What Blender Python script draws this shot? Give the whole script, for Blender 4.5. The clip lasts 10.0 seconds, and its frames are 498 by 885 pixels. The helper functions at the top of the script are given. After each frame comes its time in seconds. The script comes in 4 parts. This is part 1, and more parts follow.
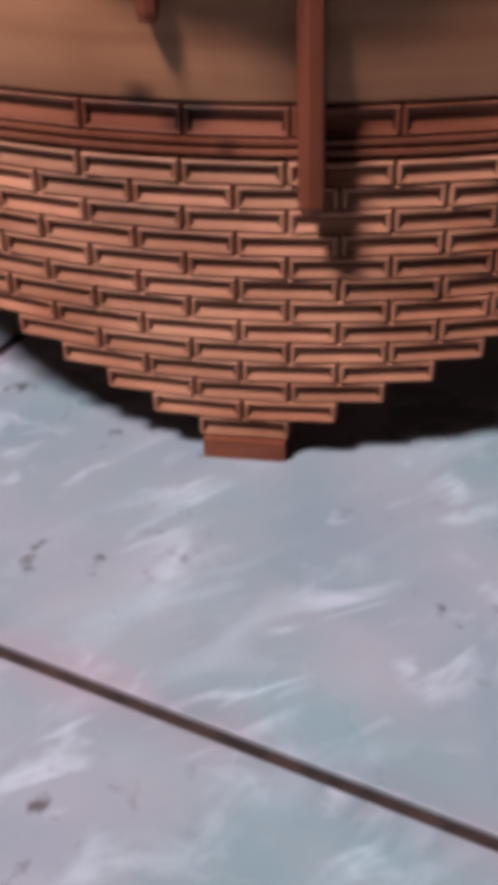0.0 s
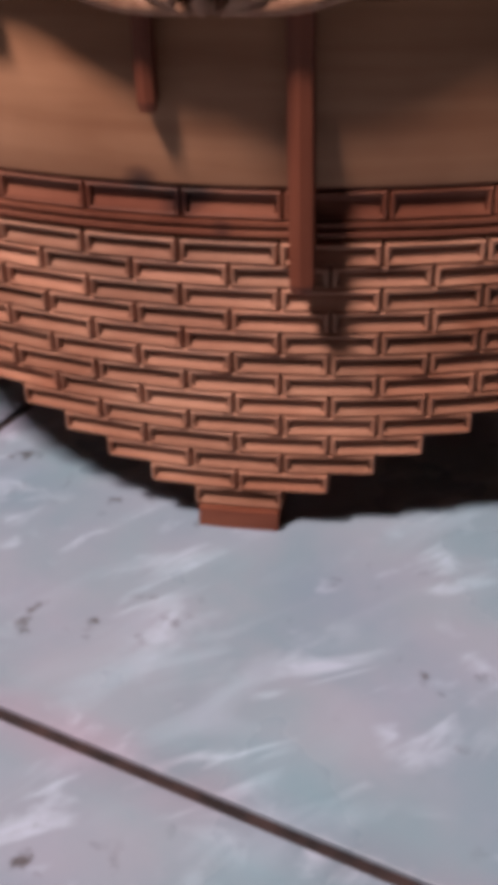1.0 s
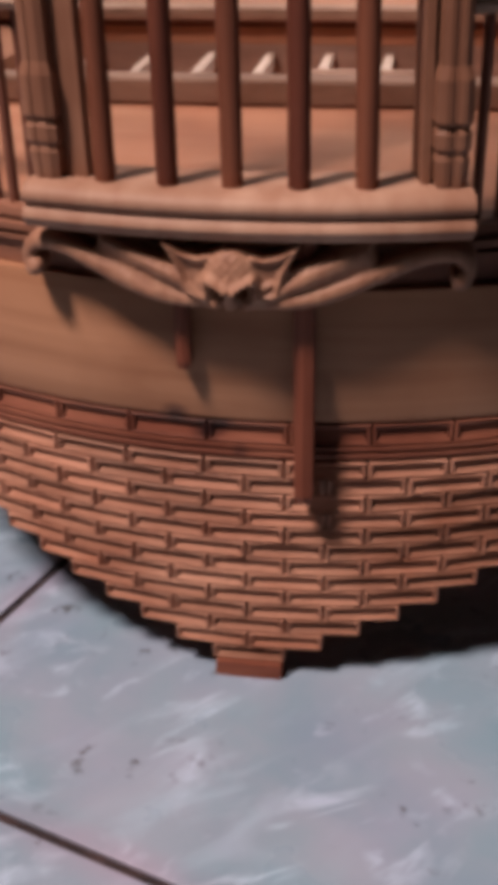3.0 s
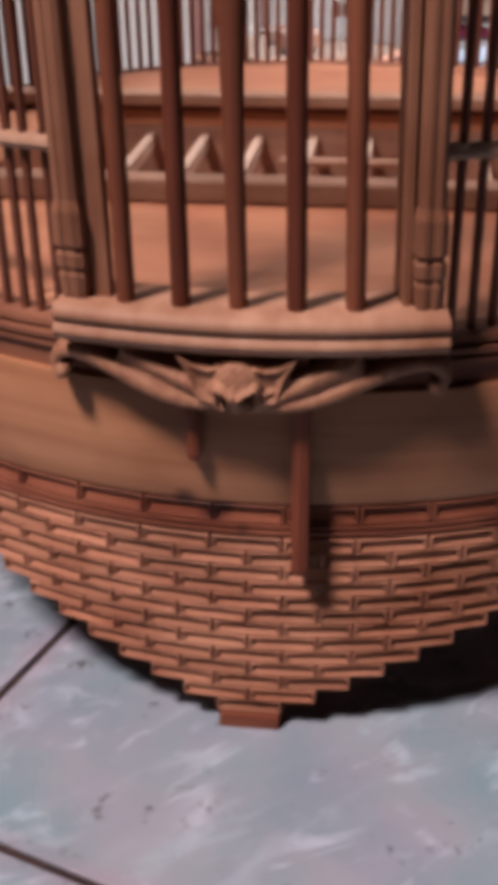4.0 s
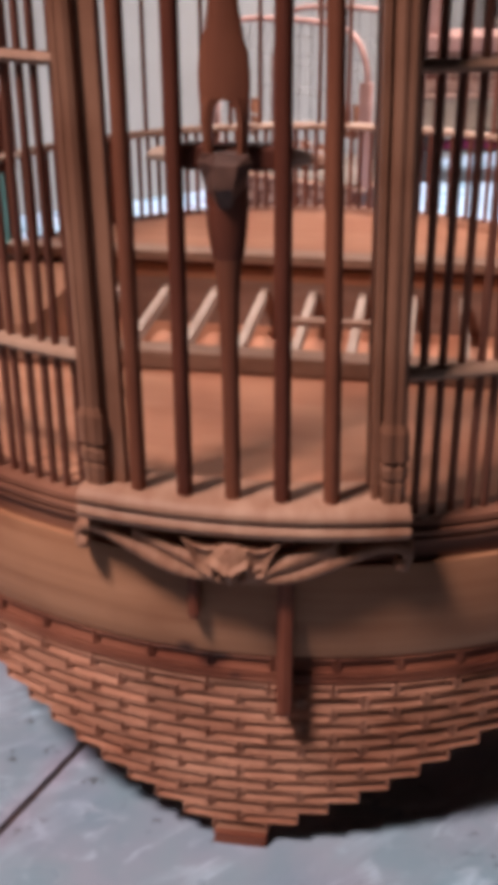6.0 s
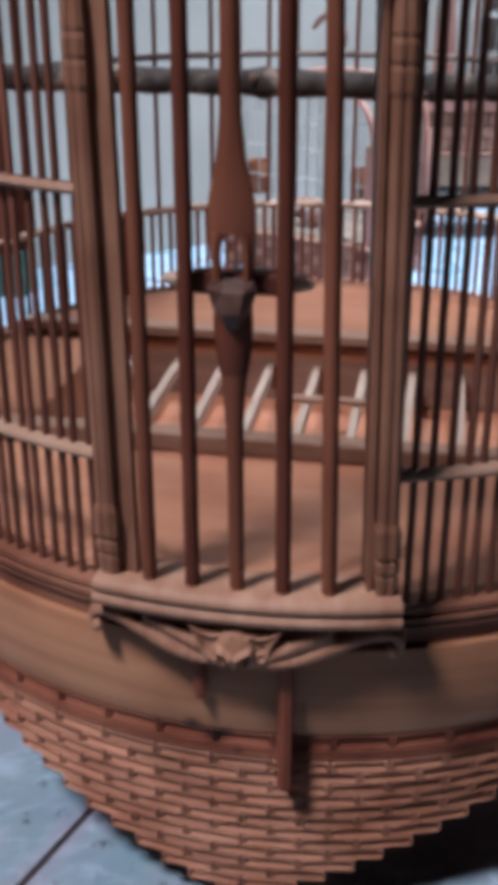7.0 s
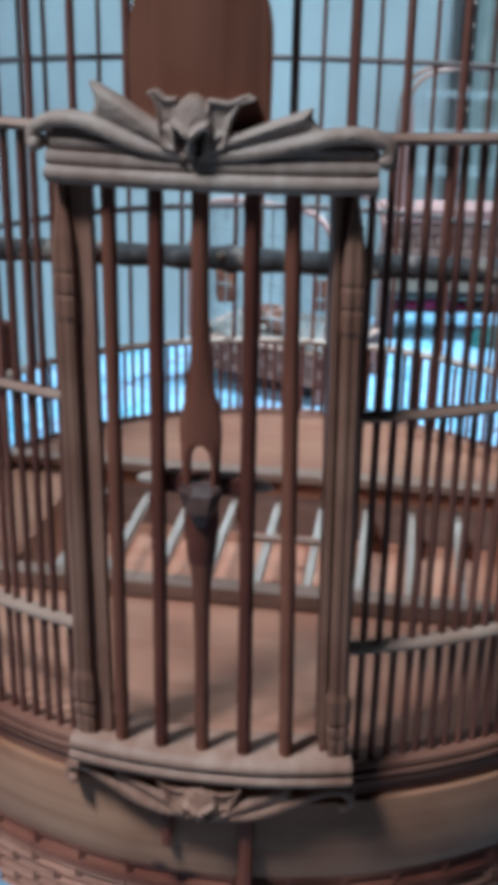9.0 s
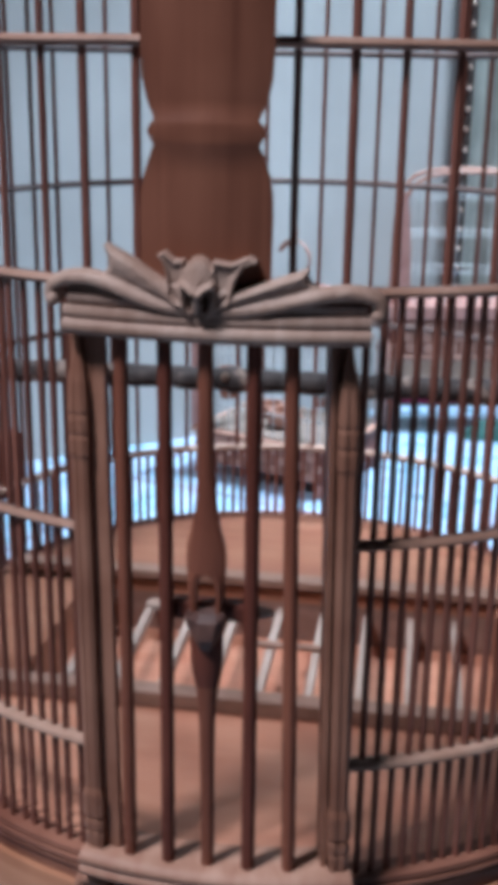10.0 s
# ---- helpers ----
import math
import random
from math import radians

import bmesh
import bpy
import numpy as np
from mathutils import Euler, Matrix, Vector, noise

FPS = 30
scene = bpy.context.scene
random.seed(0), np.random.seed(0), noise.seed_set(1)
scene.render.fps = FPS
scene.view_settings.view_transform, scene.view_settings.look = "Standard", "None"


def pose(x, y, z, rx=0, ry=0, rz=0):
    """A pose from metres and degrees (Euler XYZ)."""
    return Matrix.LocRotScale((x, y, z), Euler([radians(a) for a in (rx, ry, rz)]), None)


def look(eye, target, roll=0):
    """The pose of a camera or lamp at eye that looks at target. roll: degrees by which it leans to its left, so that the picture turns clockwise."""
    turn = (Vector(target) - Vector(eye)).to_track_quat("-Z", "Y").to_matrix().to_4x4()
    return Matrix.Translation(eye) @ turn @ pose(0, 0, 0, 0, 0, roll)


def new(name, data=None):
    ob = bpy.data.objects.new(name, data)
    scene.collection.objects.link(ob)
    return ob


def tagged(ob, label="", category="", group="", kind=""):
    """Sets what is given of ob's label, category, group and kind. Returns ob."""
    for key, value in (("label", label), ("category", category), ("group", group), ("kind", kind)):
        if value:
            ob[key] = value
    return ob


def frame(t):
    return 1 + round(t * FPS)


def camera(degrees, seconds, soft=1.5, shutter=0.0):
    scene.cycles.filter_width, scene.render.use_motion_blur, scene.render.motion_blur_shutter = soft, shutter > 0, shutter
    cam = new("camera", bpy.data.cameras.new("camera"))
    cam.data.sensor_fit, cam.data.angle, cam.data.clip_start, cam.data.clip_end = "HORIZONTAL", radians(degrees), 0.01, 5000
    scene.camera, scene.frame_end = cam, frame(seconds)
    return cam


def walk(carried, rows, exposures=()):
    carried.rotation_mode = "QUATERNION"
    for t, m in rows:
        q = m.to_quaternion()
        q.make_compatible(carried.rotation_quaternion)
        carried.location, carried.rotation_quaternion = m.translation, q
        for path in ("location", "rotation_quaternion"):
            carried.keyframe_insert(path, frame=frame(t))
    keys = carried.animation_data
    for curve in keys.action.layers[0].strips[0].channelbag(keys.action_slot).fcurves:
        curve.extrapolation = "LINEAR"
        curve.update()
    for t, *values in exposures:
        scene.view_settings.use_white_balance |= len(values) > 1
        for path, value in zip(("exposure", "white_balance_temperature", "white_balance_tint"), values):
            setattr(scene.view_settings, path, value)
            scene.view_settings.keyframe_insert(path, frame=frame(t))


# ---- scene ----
cam = camera(24.1, 10.0, soft=15)
# t, x, y, z, rx, ry, rz
ROWS = [
    (0, 0.0424, -0.4298, 0.1695, 54.134, 1.898, 9.012),
    (0.5, 0.0430, -0.4314, 0.1648, 56.259, 1.541, 9.650),
    (1, 0.0503, -0.4364, 0.1726, 57.957, 1.719, 10.414),
    (1.5, 0.0490, -0.4387, 0.1821, 58.761, 1.789, 10.768),
    (2, 0.0523, -0.4507, 0.1948, 60.547, 1.547, 10.846),
    (2.5, 0.0487, -0.4629, 0.2177, 60.648, 0.858, 10.231),
    (2.7, 0.0481, -0.4679, 0.2251, 60.592, 1.075, 9.290),
    (3.8, 0.0447, -0.4954, 0.2655, 60.954, 0.971, 8.750),
    (4, 0.0441, -0.5004, 0.2728, 61.240, 0.742, 7.817),
    (4.5, 0.0481, -0.5153, 0.2924, 63.002, 0.410, 8.336),
    (5, 0.0527, -0.5239, 0.3067, 63.894, 0.332, 8.953),
    (5.5, 0.0553, -0.5246, 0.3159, 63.396, 0.395, 8.870),
    (5.7, 0.0561, -0.5278, 0.3226, 63.453, 0.334, 8.952),
    (6.8, 0.0605, -0.5455, 0.3591, 65.618, 0.075, 9.296),
    (7, 0.0613, -0.5487, 0.3658, 65.380, -0.021, 9.638),
    (7.5, 0.0611, -0.5534, 0.3805, 65.745, -0.134, 8.719),
    (8, 0.0635, -0.5593, 0.3962, 67.416, -0.172, 9.002),
    (8.5, 0.0643, -0.5663, 0.4128, 67.933, -0.597, 8.450),
    (9, 0.0647, -0.5725, 0.4245, 68.271, -1.137, 8.241),
    (9.5, 0.0647, -0.5808, 0.4417, 70.367, -0.793, 8.087),
    (10, 0.0666, -0.5891, 0.4516, 72.015, -0.934, 8.310),
]
EXPOSURES = [(0.0, -0.04, 7050, 20), (1.5, -0.13, 7250, 23), (2.5, -0.19, 7200, 22), (4.5, -0.25, 7650, 31), (5.5, -0.27, 7500, 28), (7.0, -0.42, 5750, 8), (7.5, -0.45, 4900, -4), (8.5, -0.47, 4600, -8), (9.1, -0.46, 4520, -14), (9.5, -0.45, 4830, -4), (10.0, -0.35, 5230, 5)]
walk(cam, [(t, pose(x, y, z, rx, ry, rz)) for t, x, y, z, rx, ry, rz in ROWS], EXPOSURES)

# ---- light ----
world = bpy.data.worlds.new("world")
scene.world = world
world.use_nodes = True
wn = world.node_tree.nodes
sky = wn.new("ShaderNodeTexSky")
sky.sky_type, sky.sun_disc = "NISHITA", False
sky.sun_elevation, sky.sun_rotation = radians(40), radians(200)
world.node_tree.links.new(sky.outputs[0], wn["Background"].inputs[0])
wn["Background"].inputs[1].default_value = 0.10


def area_lamp(name, eye, target, w, h, watts, colour, spread=180):
    data = bpy.data.lights.new(name, "AREA")
    data.shape, data.size, data.size_y, data.energy, data.color, data.spread = "RECTANGLE", w, h, watts, colour, radians(spread)
    ob = new(name, data)
    ob.matrix_world = look(eye, target)
    return ob


# the room's ceiling lamp, and an added cool lamp aimed at the room's back
area_lamp("ceiling_lamp_light", (-0.81, -1.07, 2.22), (0, -0.2, 0.1), 0.36, 0.36, 16.7, (1.0, 0.94, 0.89), 75)
# stands in for window light of unknown source; no window is built
area_lamp("added_back_lamp", (0.606, 0.7386, 2.2), (-0.029, 0.635, 0.0), 0.45, 0.45, 17.5, (0.86, 0.96, 1.0), 38)


# ---- materials ----
def node_material(name, rough=0.6, metal=0.0):
    m = bpy.data.materials.new(name)
    m.use_nodes = True
    nt = m.node_tree
    b = nt.nodes["Principled BSDF"]
    b.inputs["Roughness"].default_value = rough
    b.inputs["Metallic"].default_value = metal
    return m, nt, b


def ramp_node(nt, stops):
    r = nt.nodes.new("ShaderNodeValToRGB")
    while len(r.color_ramp.elements) < len(stops):
        r.color_ramp.elements.new(0.5)
    for e, (p, c) in zip(r.color_ramp.elements, stops):
        e.position, e.color = p, (*c, 1)
    return r


def mixed(nt, mode, fac, a, b):
    n = nt.nodes.new("ShaderNodeMix")
    n.data_type, n.blend_type = "RGBA", mode
    for sock, v in ((n.inputs[0], fac), (n.inputs[6], a), (n.inputs[7], b)):
        if hasattr(v, "is_linked"):
            nt.links.new(v, sock)
        else:
            sock.default_value = v if not isinstance(v, tuple) else (*v, 1)
    return n.outputs[2]


def wood(name, light, dark, grain=(1, 1, 0.06), scale=220.0, rough=0.55, stain=0.35, bump=0.25, piece=0.0, stain_colour=(0.42, 0.27, 0.2), blots=()):
    """Raw or oiled teak: fine grain stretched along one axis, broad tone, stains, and a tone for each piece."""
    m, nt, b = node_material(name, rough)
    b.inputs["Specular IOR Level"].default_value = 0.22
    L = nt.links.new
    co = nt.nodes.new("ShaderNodeTexCoord")
    mp = nt.nodes.new("ShaderNodeMapping")
    mp.inputs["Scale"].default_value = grain
    where = nt.nodes.new("ShaderNodeNewGeometry").outputs["Position"] if piece else co.outputs["Object"]
    L(where, mp.inputs[0])
    fine = nt.nodes.new("ShaderNodeTexNoise")
    fine.inputs["Scale"].default_value, fine.inputs["Detail"].default_value = scale, 6
    fine.inputs["Distortion"].default_value = 0.4
    L(mp.outputs[0], fine.inputs["Vector"])
    broad = nt.nodes.new("ShaderNodeTexNoise")
    broad.inputs["Scale"].default_value, broad.inputs["Detail"].default_value = 24, 4
    L(where, broad.inputs["Vector"])
    r1 = ramp_node(nt, [(0.3, dark), (0.7, light)])
    L(fine.outputs["Fac"], r1.inputs[0])
    r2 = ramp_node(nt, [(0.35, stain_colour), (0.62, (1, 1, 1))])
    L(broad.outputs["Fac"], r2.inputs[0])
    col = mixed(nt, "MULTIPLY", stain, r1.outputs[0], r2.outputs[0])
    if piece:
        info = nt.nodes.new("ShaderNodeObjectInfo")
        r3 = ramp_node(nt, [(0.0, (1 - piece,) * 3), (1.0, (1 + piece * 0.5,) * 3)])
        L(info.outputs["Random"], r3.inputs[0])
        col = mixed(nt, "MULTIPLY", 1.0, col, r3.outputs[0])
    for x, y, z, r in blots:
        place = nt.nodes.new("ShaderNodeNewGeometry")
        far = nt.nodes.new("ShaderNodeVectorMath")
        far.operation = "DISTANCE"
        far.inputs[1].default_value = (x, y, z)
        L(place.outputs["Position"], far.inputs[0])
        wob = nt.nodes.new("ShaderNodeMath")
        wob.operation = "MULTIPLY_ADD"
        wob.inputs[1].default_value = r * 1.2
        L(fine.outputs["Fac"], wob.inputs[0])
        L(far.outputs["Value"], wob.inputs[2])
        size = nt.nodes.new("ShaderNodeMath")
        size.operation = "DIVIDE"
        size.inputs[1].default_value = r * 3
        L(wob.outputs[0], size.inputs[0])
        r4 = ramp_node(nt, [(0.28, (0.16, 0.15, 0.26)), (0.56, (1, 1, 1))])
        L(size.outputs[0], r4.inputs[0])
        col = mixed(nt, "MULTIPLY", 0.85, col, r4.outputs[0])
    L(col, b.inputs["Base Color"])
    bp = nt.nodes.new("ShaderNodeBump")
    bp.inputs["Strength"].default_value, bp.inputs["Distance"].default_value = bump, 0.0006
    L(fine.outputs["Fac"], bp.inputs["Height"])
    L(bp.outputs[0], b.inputs["Normal"])
    return m


TEAK = wood("teak", (0.26, 0.096, 0.05), (0.174, 0.057, 0.029), (1, 1, 0.08))
BRICK_TEAK = wood("brick_teak", (0.505, 0.250, 0.172), (0.378, 0.163, 0.106), (0.1, 1, 1), piece=0.25, stain=0.65, rough=0.5, stain_colour=(0.46, 0.30, 0.25))
RED_TEAK = wood("red_teak", (0.18, 0.057, 0.035), (0.108, 0.032, 0.02), (0.1, 0.1, 1), stain=0.6)
# ink-dark blots where the strip's bricks meet left of the long peg
BLOTS = [(-0.0105, -0.205, 0.0850, 0.0052), (-0.0185, -0.205, 0.0886, 0.0046), (-0.0010, -0.206, 0.0786, 0.0030), (-0.0060, -0.205, 0.0866, 0.0040)]
STRIP_TEAK = wood("strip_teak", (0.335, 0.118, 0.073), (0.22, 0.07, 0.042), (0.1, 0.1, 1), stain=0.75, piece=0.2, stain_colour=(0.36, 0.18, 0.14), blots=BLOTS)
BAND_WOOD = wood("band_wood", (0.425, 0.203, 0.117), (0.31, 0.134, 0.073), (0.07, 0.07, 1), scale=160, rough=0.5, stain=0.35, bump=0.1, blots=BLOTS[1:2])
CARVED = wood("carved_teak", (0.397, 0.229, 0.164), (0.31, 0.155, 0.105), (1, 0.4, 0.4), scale=160, stain=0.55, bump=0.75)
BOARD_WOOD = wood("board_wood", (0.345, 0.153, 0.09), (0.28, 0.112, 0.064), (0.12, 1, 1), scale=90, rough=0.5, stain=0.35, stain_colour=(0.72, 0.45, 0.36))
BAR_WOOD = wood("bar_bamboo", (0.230, 0.086, 0.058), (0.135, 0.047, 0.032), (1, 1, 0.05), piece=0.25)
DARK_BAR = wood("dark_bar", (0.136, 0.038, 0.022), (0.081, 0.021, 0.013), (1, 1, 0.06))
STAINED = wood("stained_knob", (0.124, 0.065, 0.053), (0.074, 0.037, 0.031), (1, 1, 1), rough=0.4)
DOOR_BAR = wood("door_bar_wood", (0.211, 0.071, 0.04), (0.136, 0.042, 0.024), (1, 1, 0.06))
HOOP_WOOD = wood("hoop_wood", (0.345, 0.2, 0.148), (0.255, 0.14, 0.098), (0.2, 0.2, 1), stain=0.4)
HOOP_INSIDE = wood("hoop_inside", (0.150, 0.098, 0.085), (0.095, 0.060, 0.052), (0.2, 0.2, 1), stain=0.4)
PALE_HOOP = wood("pale_hoop_wood", (0.446, 0.291, 0.223), (0.36, 0.22, 0.161), (0.2, 0.2, 1), stain=0.45)
PALE_WOOD = wood("pale_wood", (0.471, 0.347, 0.285), (0.384, 0.26, 0.205), (1, 0.1, 1), stain=0.3)
# BOARD_WOOD made paler: light on the front and pit boards, put into colour
LIT_BOARD = wood("lit_board_wood", (0.53, 0.247, 0.155), (0.45, 0.187, 0.11), (0.12, 1, 1), scale=90, rough=0.5, stain=0.4, stain_colour=(0.7, 0.45, 0.4))
BAT_WOOD = wood("bat_wood", (0.360, 0.185, 0.122), (0.250, 0.112, 0.072), (1, 0.4, 0.4), scale=260, stain=0.4, bump=0.75)
PALE_CARVED = wood("pale_carved_teak", (0.384, 0.26, 0.208), (0.285, 0.177, 0.133), (1, 0.4, 0.4), scale=200, stain=0.5, bump=0.75)
PEG_WOOD = wood("peg_wood", (0.210, 0.060, 0.034), (0.140, 0.037, 0.020), (1, 1, 0.06))
RAIL_WOOD = wood("rail_wood", (0.250, 0.106, 0.068), (0.165, 0.065, 0.041), (0.1, 0.1, 1), stain=0.7, stain_colour=(0.45, 0.30, 0.26))
POST_WOOD = wood("post_wood", (0.300, 0.142, 0.092), (0.205, 0.090, 0.056), (1, 1, 0.06), stain=0.5)
PIT_WOOD = wood("pit_wood", (0.300, 0.175, 0.135), (0.215, 0.115, 0.085), (0.12, 1, 1), scale=120)
HEAD_PANEL = wood("head_panel_wood", (0.198, 0.076, 0.045), (0.13, 0.046, 0.027), (1, 1, 0.05), scale=150, rough=0.4, stain=0.3)


def bark():
    m, nt, b = node_material("bark", 0.85)
    L = nt.links.new
    co = nt.nodes.new("ShaderNodeTexCoord")
    n1 = nt.nodes.new("ShaderNodeTexNoise")
    n1.inputs["Scale"].default_value, n1.inputs["Detail"].default_value = 70, 8
    L(co.outputs["Object"], n1.inputs["Vector"])
    r = ramp_node(nt, [(0.36, (0.025, 0.016, 0.014)), (0.56, (0.075, 0.055, 0.05)), (0.64, (0.28, 0.19, 0.15))])
    L(n1.outputs["Fac"], r.inputs[0])
    L(r.outputs[0], b.inputs["Base Color"])
    bp = nt.nodes.new("ShaderNodeBump")
    bp.inputs["Strength"].default_value, bp.inputs["Distance"].default_value = 0.8, 0.002
    L(n1.outputs["Fac"], bp.inputs["Height"])
    L(bp.outputs[0], b.inputs["Normal"])
    return m


BARK = bark()


KNOT = wood("knot_wood", (0.186, 0.124, 0.093), (0.099, 0.062, 0.05), (1, 1, 1), rough=0.8)


def tile_material():
    """Glazed ceramic: clouded blue-grey with fine white streaks, a pink and green bloom, and specks of dirt."""
    m, nt, b = node_material("marbled_tile", 0.25)
    L = nt.links.new
    co = nt.nodes.new("ShaderNodeNewGeometry")
    mp = nt.nodes.new("ShaderNodeMapping")
    mp.vector_type = "TEXTURE"
    mp.inputs["Rotation"].default_value = (0, 0, radians(42))
    mp.inputs["Scale"].default_value = (2.6, 1.0, 1.0)
    L(co.outputs["Position"], mp.inputs[0])

    def noise_node(scale, detail, warp, vec):
        n = nt.nodes.new("ShaderNodeTexNoise")
        n.inputs["Scale"].default_value, n.inputs["Detail"].default_value, n.inputs["Distortion"].default_value = scale, detail, warp
        L(vec, n.inputs["Vector"])
        return n.outputs["Fac"]
    def math_node(op, a, v):
        n = nt.nodes.new("ShaderNodeMath")
        n.operation = op
        L(a, n.inputs[0])
        n.inputs[1].default_value = v
        return n.outputs[0]

    pos = co.outputs["Position"]
    cloud = ramp_node(nt, [(0.25, (0.172, 0.256, 0.322)), (0.75, (0.268, 0.294, 0.370))])
    cloud.color_ramp.interpolation = "EASE"
    L(noise_node(22, 6, 0.3, pos), cloud.inputs[0])
    # soft drifts, then thin broken veins that run with them
    streak = ramp_node(nt, [(0.50, (0, 0, 0)), (0.74, (0.55, 0.55, 0.55))])
    L(noise_node(80, 5, 0.8, mp.outputs[0]), streak.inputs[0])
    patch = ramp_node(nt, [(0.42, (0.05, 0.05, 0.05)), (0.62, (0.9, 0.9, 0.9))])
    L(noise_node(13, 3, 0.4, pos), patch.inputs[0])
    col = mixed(nt, "MIX", mixed(nt, "MULTIPLY", 1.0, streak.outputs[0], patch.outputs[0]), cloud.outputs[0], (0.36, 0.45, 0.57))
    vein = ramp_node(nt, [(0.0, (0.75, 0.75, 0.75)), (0.05, (0, 0, 0))])
    L(math_node("ABSOLUTE", math_node("SUBTRACT", noise_node(46, 7, 0.8, mp.outputs[0]), 0.5), 0.0), vein.inputs[0])
    broken = ramp_node(nt, [(0.48, (0, 0, 0)), (0.66, (1, 1, 1))])
    L(noise_node(48, 4, 0.5, pos), broken.inputs[0])
    col = mixed(nt, "MIX", mixed(nt, "MULTIPLY", 1.0, vein.outputs[0], broken.outputs[0]), col, (0.41, 0.49, 0.62))
    bloom = ramp_node(nt, [(0.2, (0.72, 1.06, 1.0)), (0.5, (1, 1, 1)), (0.8, (1.24, 0.90, 1.0))])
    bloom.color_ramp.interpolation = "B_SPLINE"
    tone = noise_node(17, 4, 0.2, pos)
    L(tone, bloom.inputs[0])
    col = mixed(nt, "MULTIPLY", 1.0, col, bloom.outputs[0])
    # a reddish bloom along each tile's edge, from the grout
    local = nt.nodes.new("ShaderNodeTexCoord")
    sides = nt.nodes.new("ShaderNodeSeparateXYZ")
    L(local.outputs["Object"], sides.inputs[0])
    far = nt.nodes.new("ShaderNodeMath")
    far.operation = "MAXIMUM"
    L(math_node("ABSOLUTE", sides.outputs[0], 0.0), far.inputs[0])
    L(math_node("ABSOLUTE", sides.outputs[1], 0.0), far.inputs[1])
    rim = ramp_node(nt, [(0.0, (0, 0, 0)), (1.0, (0.8, 0.8, 0.8))])
    L(math_node("MULTIPLY", math_node("SUBTRACT", far.outputs[0], 0.1905), 110.0), rim.inputs[0])
    col = mixed(nt, "MULTIPLY", rim.outputs[0], col, (1.22, 0.88, 0.92))
    dirt = ramp_node(nt, [(0.60, (1, 1, 1)), (0.70, (0.3, 0.24, 0.21))])
    L(noise_node(130, 4, 0.0, co.outputs["Position"]), dirt.inputs[0])
    few = ramp_node(nt, [(0.5, (0, 0, 0)), (0.6, (0.9, 0.9, 0.9))])
    L(noise_node(34, 2, 0.0, co.outputs["Position"]), few.inputs[0])
    col = mixed(nt, "MULTIPLY", few.outputs[0], col, dirt.outputs[0])
    L(col, b.inputs["Base Color"])
    rr = ramp_node(nt, [(0.3, (0.22,) * 3), (0.7, (0.4,) * 3)])
    L(tone, rr.inputs[0])
    L(rr.outputs[0], b.inputs["Roughness"])
    return m


TILE = tile_material()


def plain(name, a, c, scale=30.0, rough=0.7, metal=0.0, bump=0.2, dist=0.001):
    m, nt, b = node_material(name, rough, metal)
    L = nt.links.new
    co = nt.nodes.new("ShaderNodeNewGeometry")
    n1 = nt.nodes.new("ShaderNodeTexNoise")
    n1.inputs["Scale"].default_value, n1.inputs["Detail"].default_value = scale, 6
    L(co.outputs["Position"], n1.inputs["Vector"])
    r = ramp_node(nt, [(0.35, a), (0.65, c)])
    L(n1.outputs["Fac"], r.inputs[0])
    L(r.outputs[0], b.inputs["Base Color"])
    bp = nt.nodes.new("ShaderNodeBump")
    bp.inputs["Strength"].default_value, bp.inputs["Distance"].default_value = bump, dist
    L(n1.outputs["Fac"], bp.inputs["Height"])
    L(bp.outputs[0], b.inputs["Normal"])
    return m


GROUT = plain("grout", (0.010, 0.005, 0.007), (0.042, 0.021, 0.021), 150, 0.9)
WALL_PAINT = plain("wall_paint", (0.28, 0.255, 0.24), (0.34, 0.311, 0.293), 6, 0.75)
# for the unseen ceiling and walls: kept very dark to hold fill down
LOW_BOUNCE_CEILING = plain("low_bounce_ceiling", (0.031, 0.02, 0.015), (0.05, 0.034, 0.026), 5, 0.8)
LOW_BOUNCE_WALL = plain("low_bounce_wall", (0.037, 0.021, 0.016), (0.056, 0.034, 0.025), 6, 0.8)
PINK_PAINT = plain("pink_paint", (0.265, 0.118, 0.092), (0.335, 0.16, 0.128), 40, 0.6)
MAGENTA = plain("magenta_cloth", (0.161, 0.007, 0.056), (0.236, 0.015, 0.087), 60, 0.8)
GREEN_CLOTH = plain("green_cloth", (0.009, 0.037, 0.031), (0.019, 0.074, 0.062), 60, 0.8)
CURTAIN = plain("curtain_cloth", (0.186, 0.18, 0.155), (0.26, 0.248, 0.217), 25, 0.9)
PAPER = plain("paper", (0.062, 0.04, 0.028), (0.118, 0.077, 0.059), 60, 0.8)
WIRE = plain("wire", (0.22, 0.20, 0.19), (0.34, 0.31, 0.29), 60, 0.5)
RATTAN = plain("rattan", (0.205, 0.09, 0.058), (0.3, 0.15, 0.105), 120, 0.6)
PAPER_BOARD = plain("cream_board", (0.27, 0.165, 0.108), (0.345, 0.23, 0.16), 40, 0.7)
DARK = plain("dark_wood", (0.019, 0.011, 0.008), (0.043, 0.025, 0.019), 200, 0.6)


# ---- mesh helpers ----
def polar(r, deg, z):
    a = radians(deg)
    return Vector((r * math.sin(a), -r * math.cos(a), z))


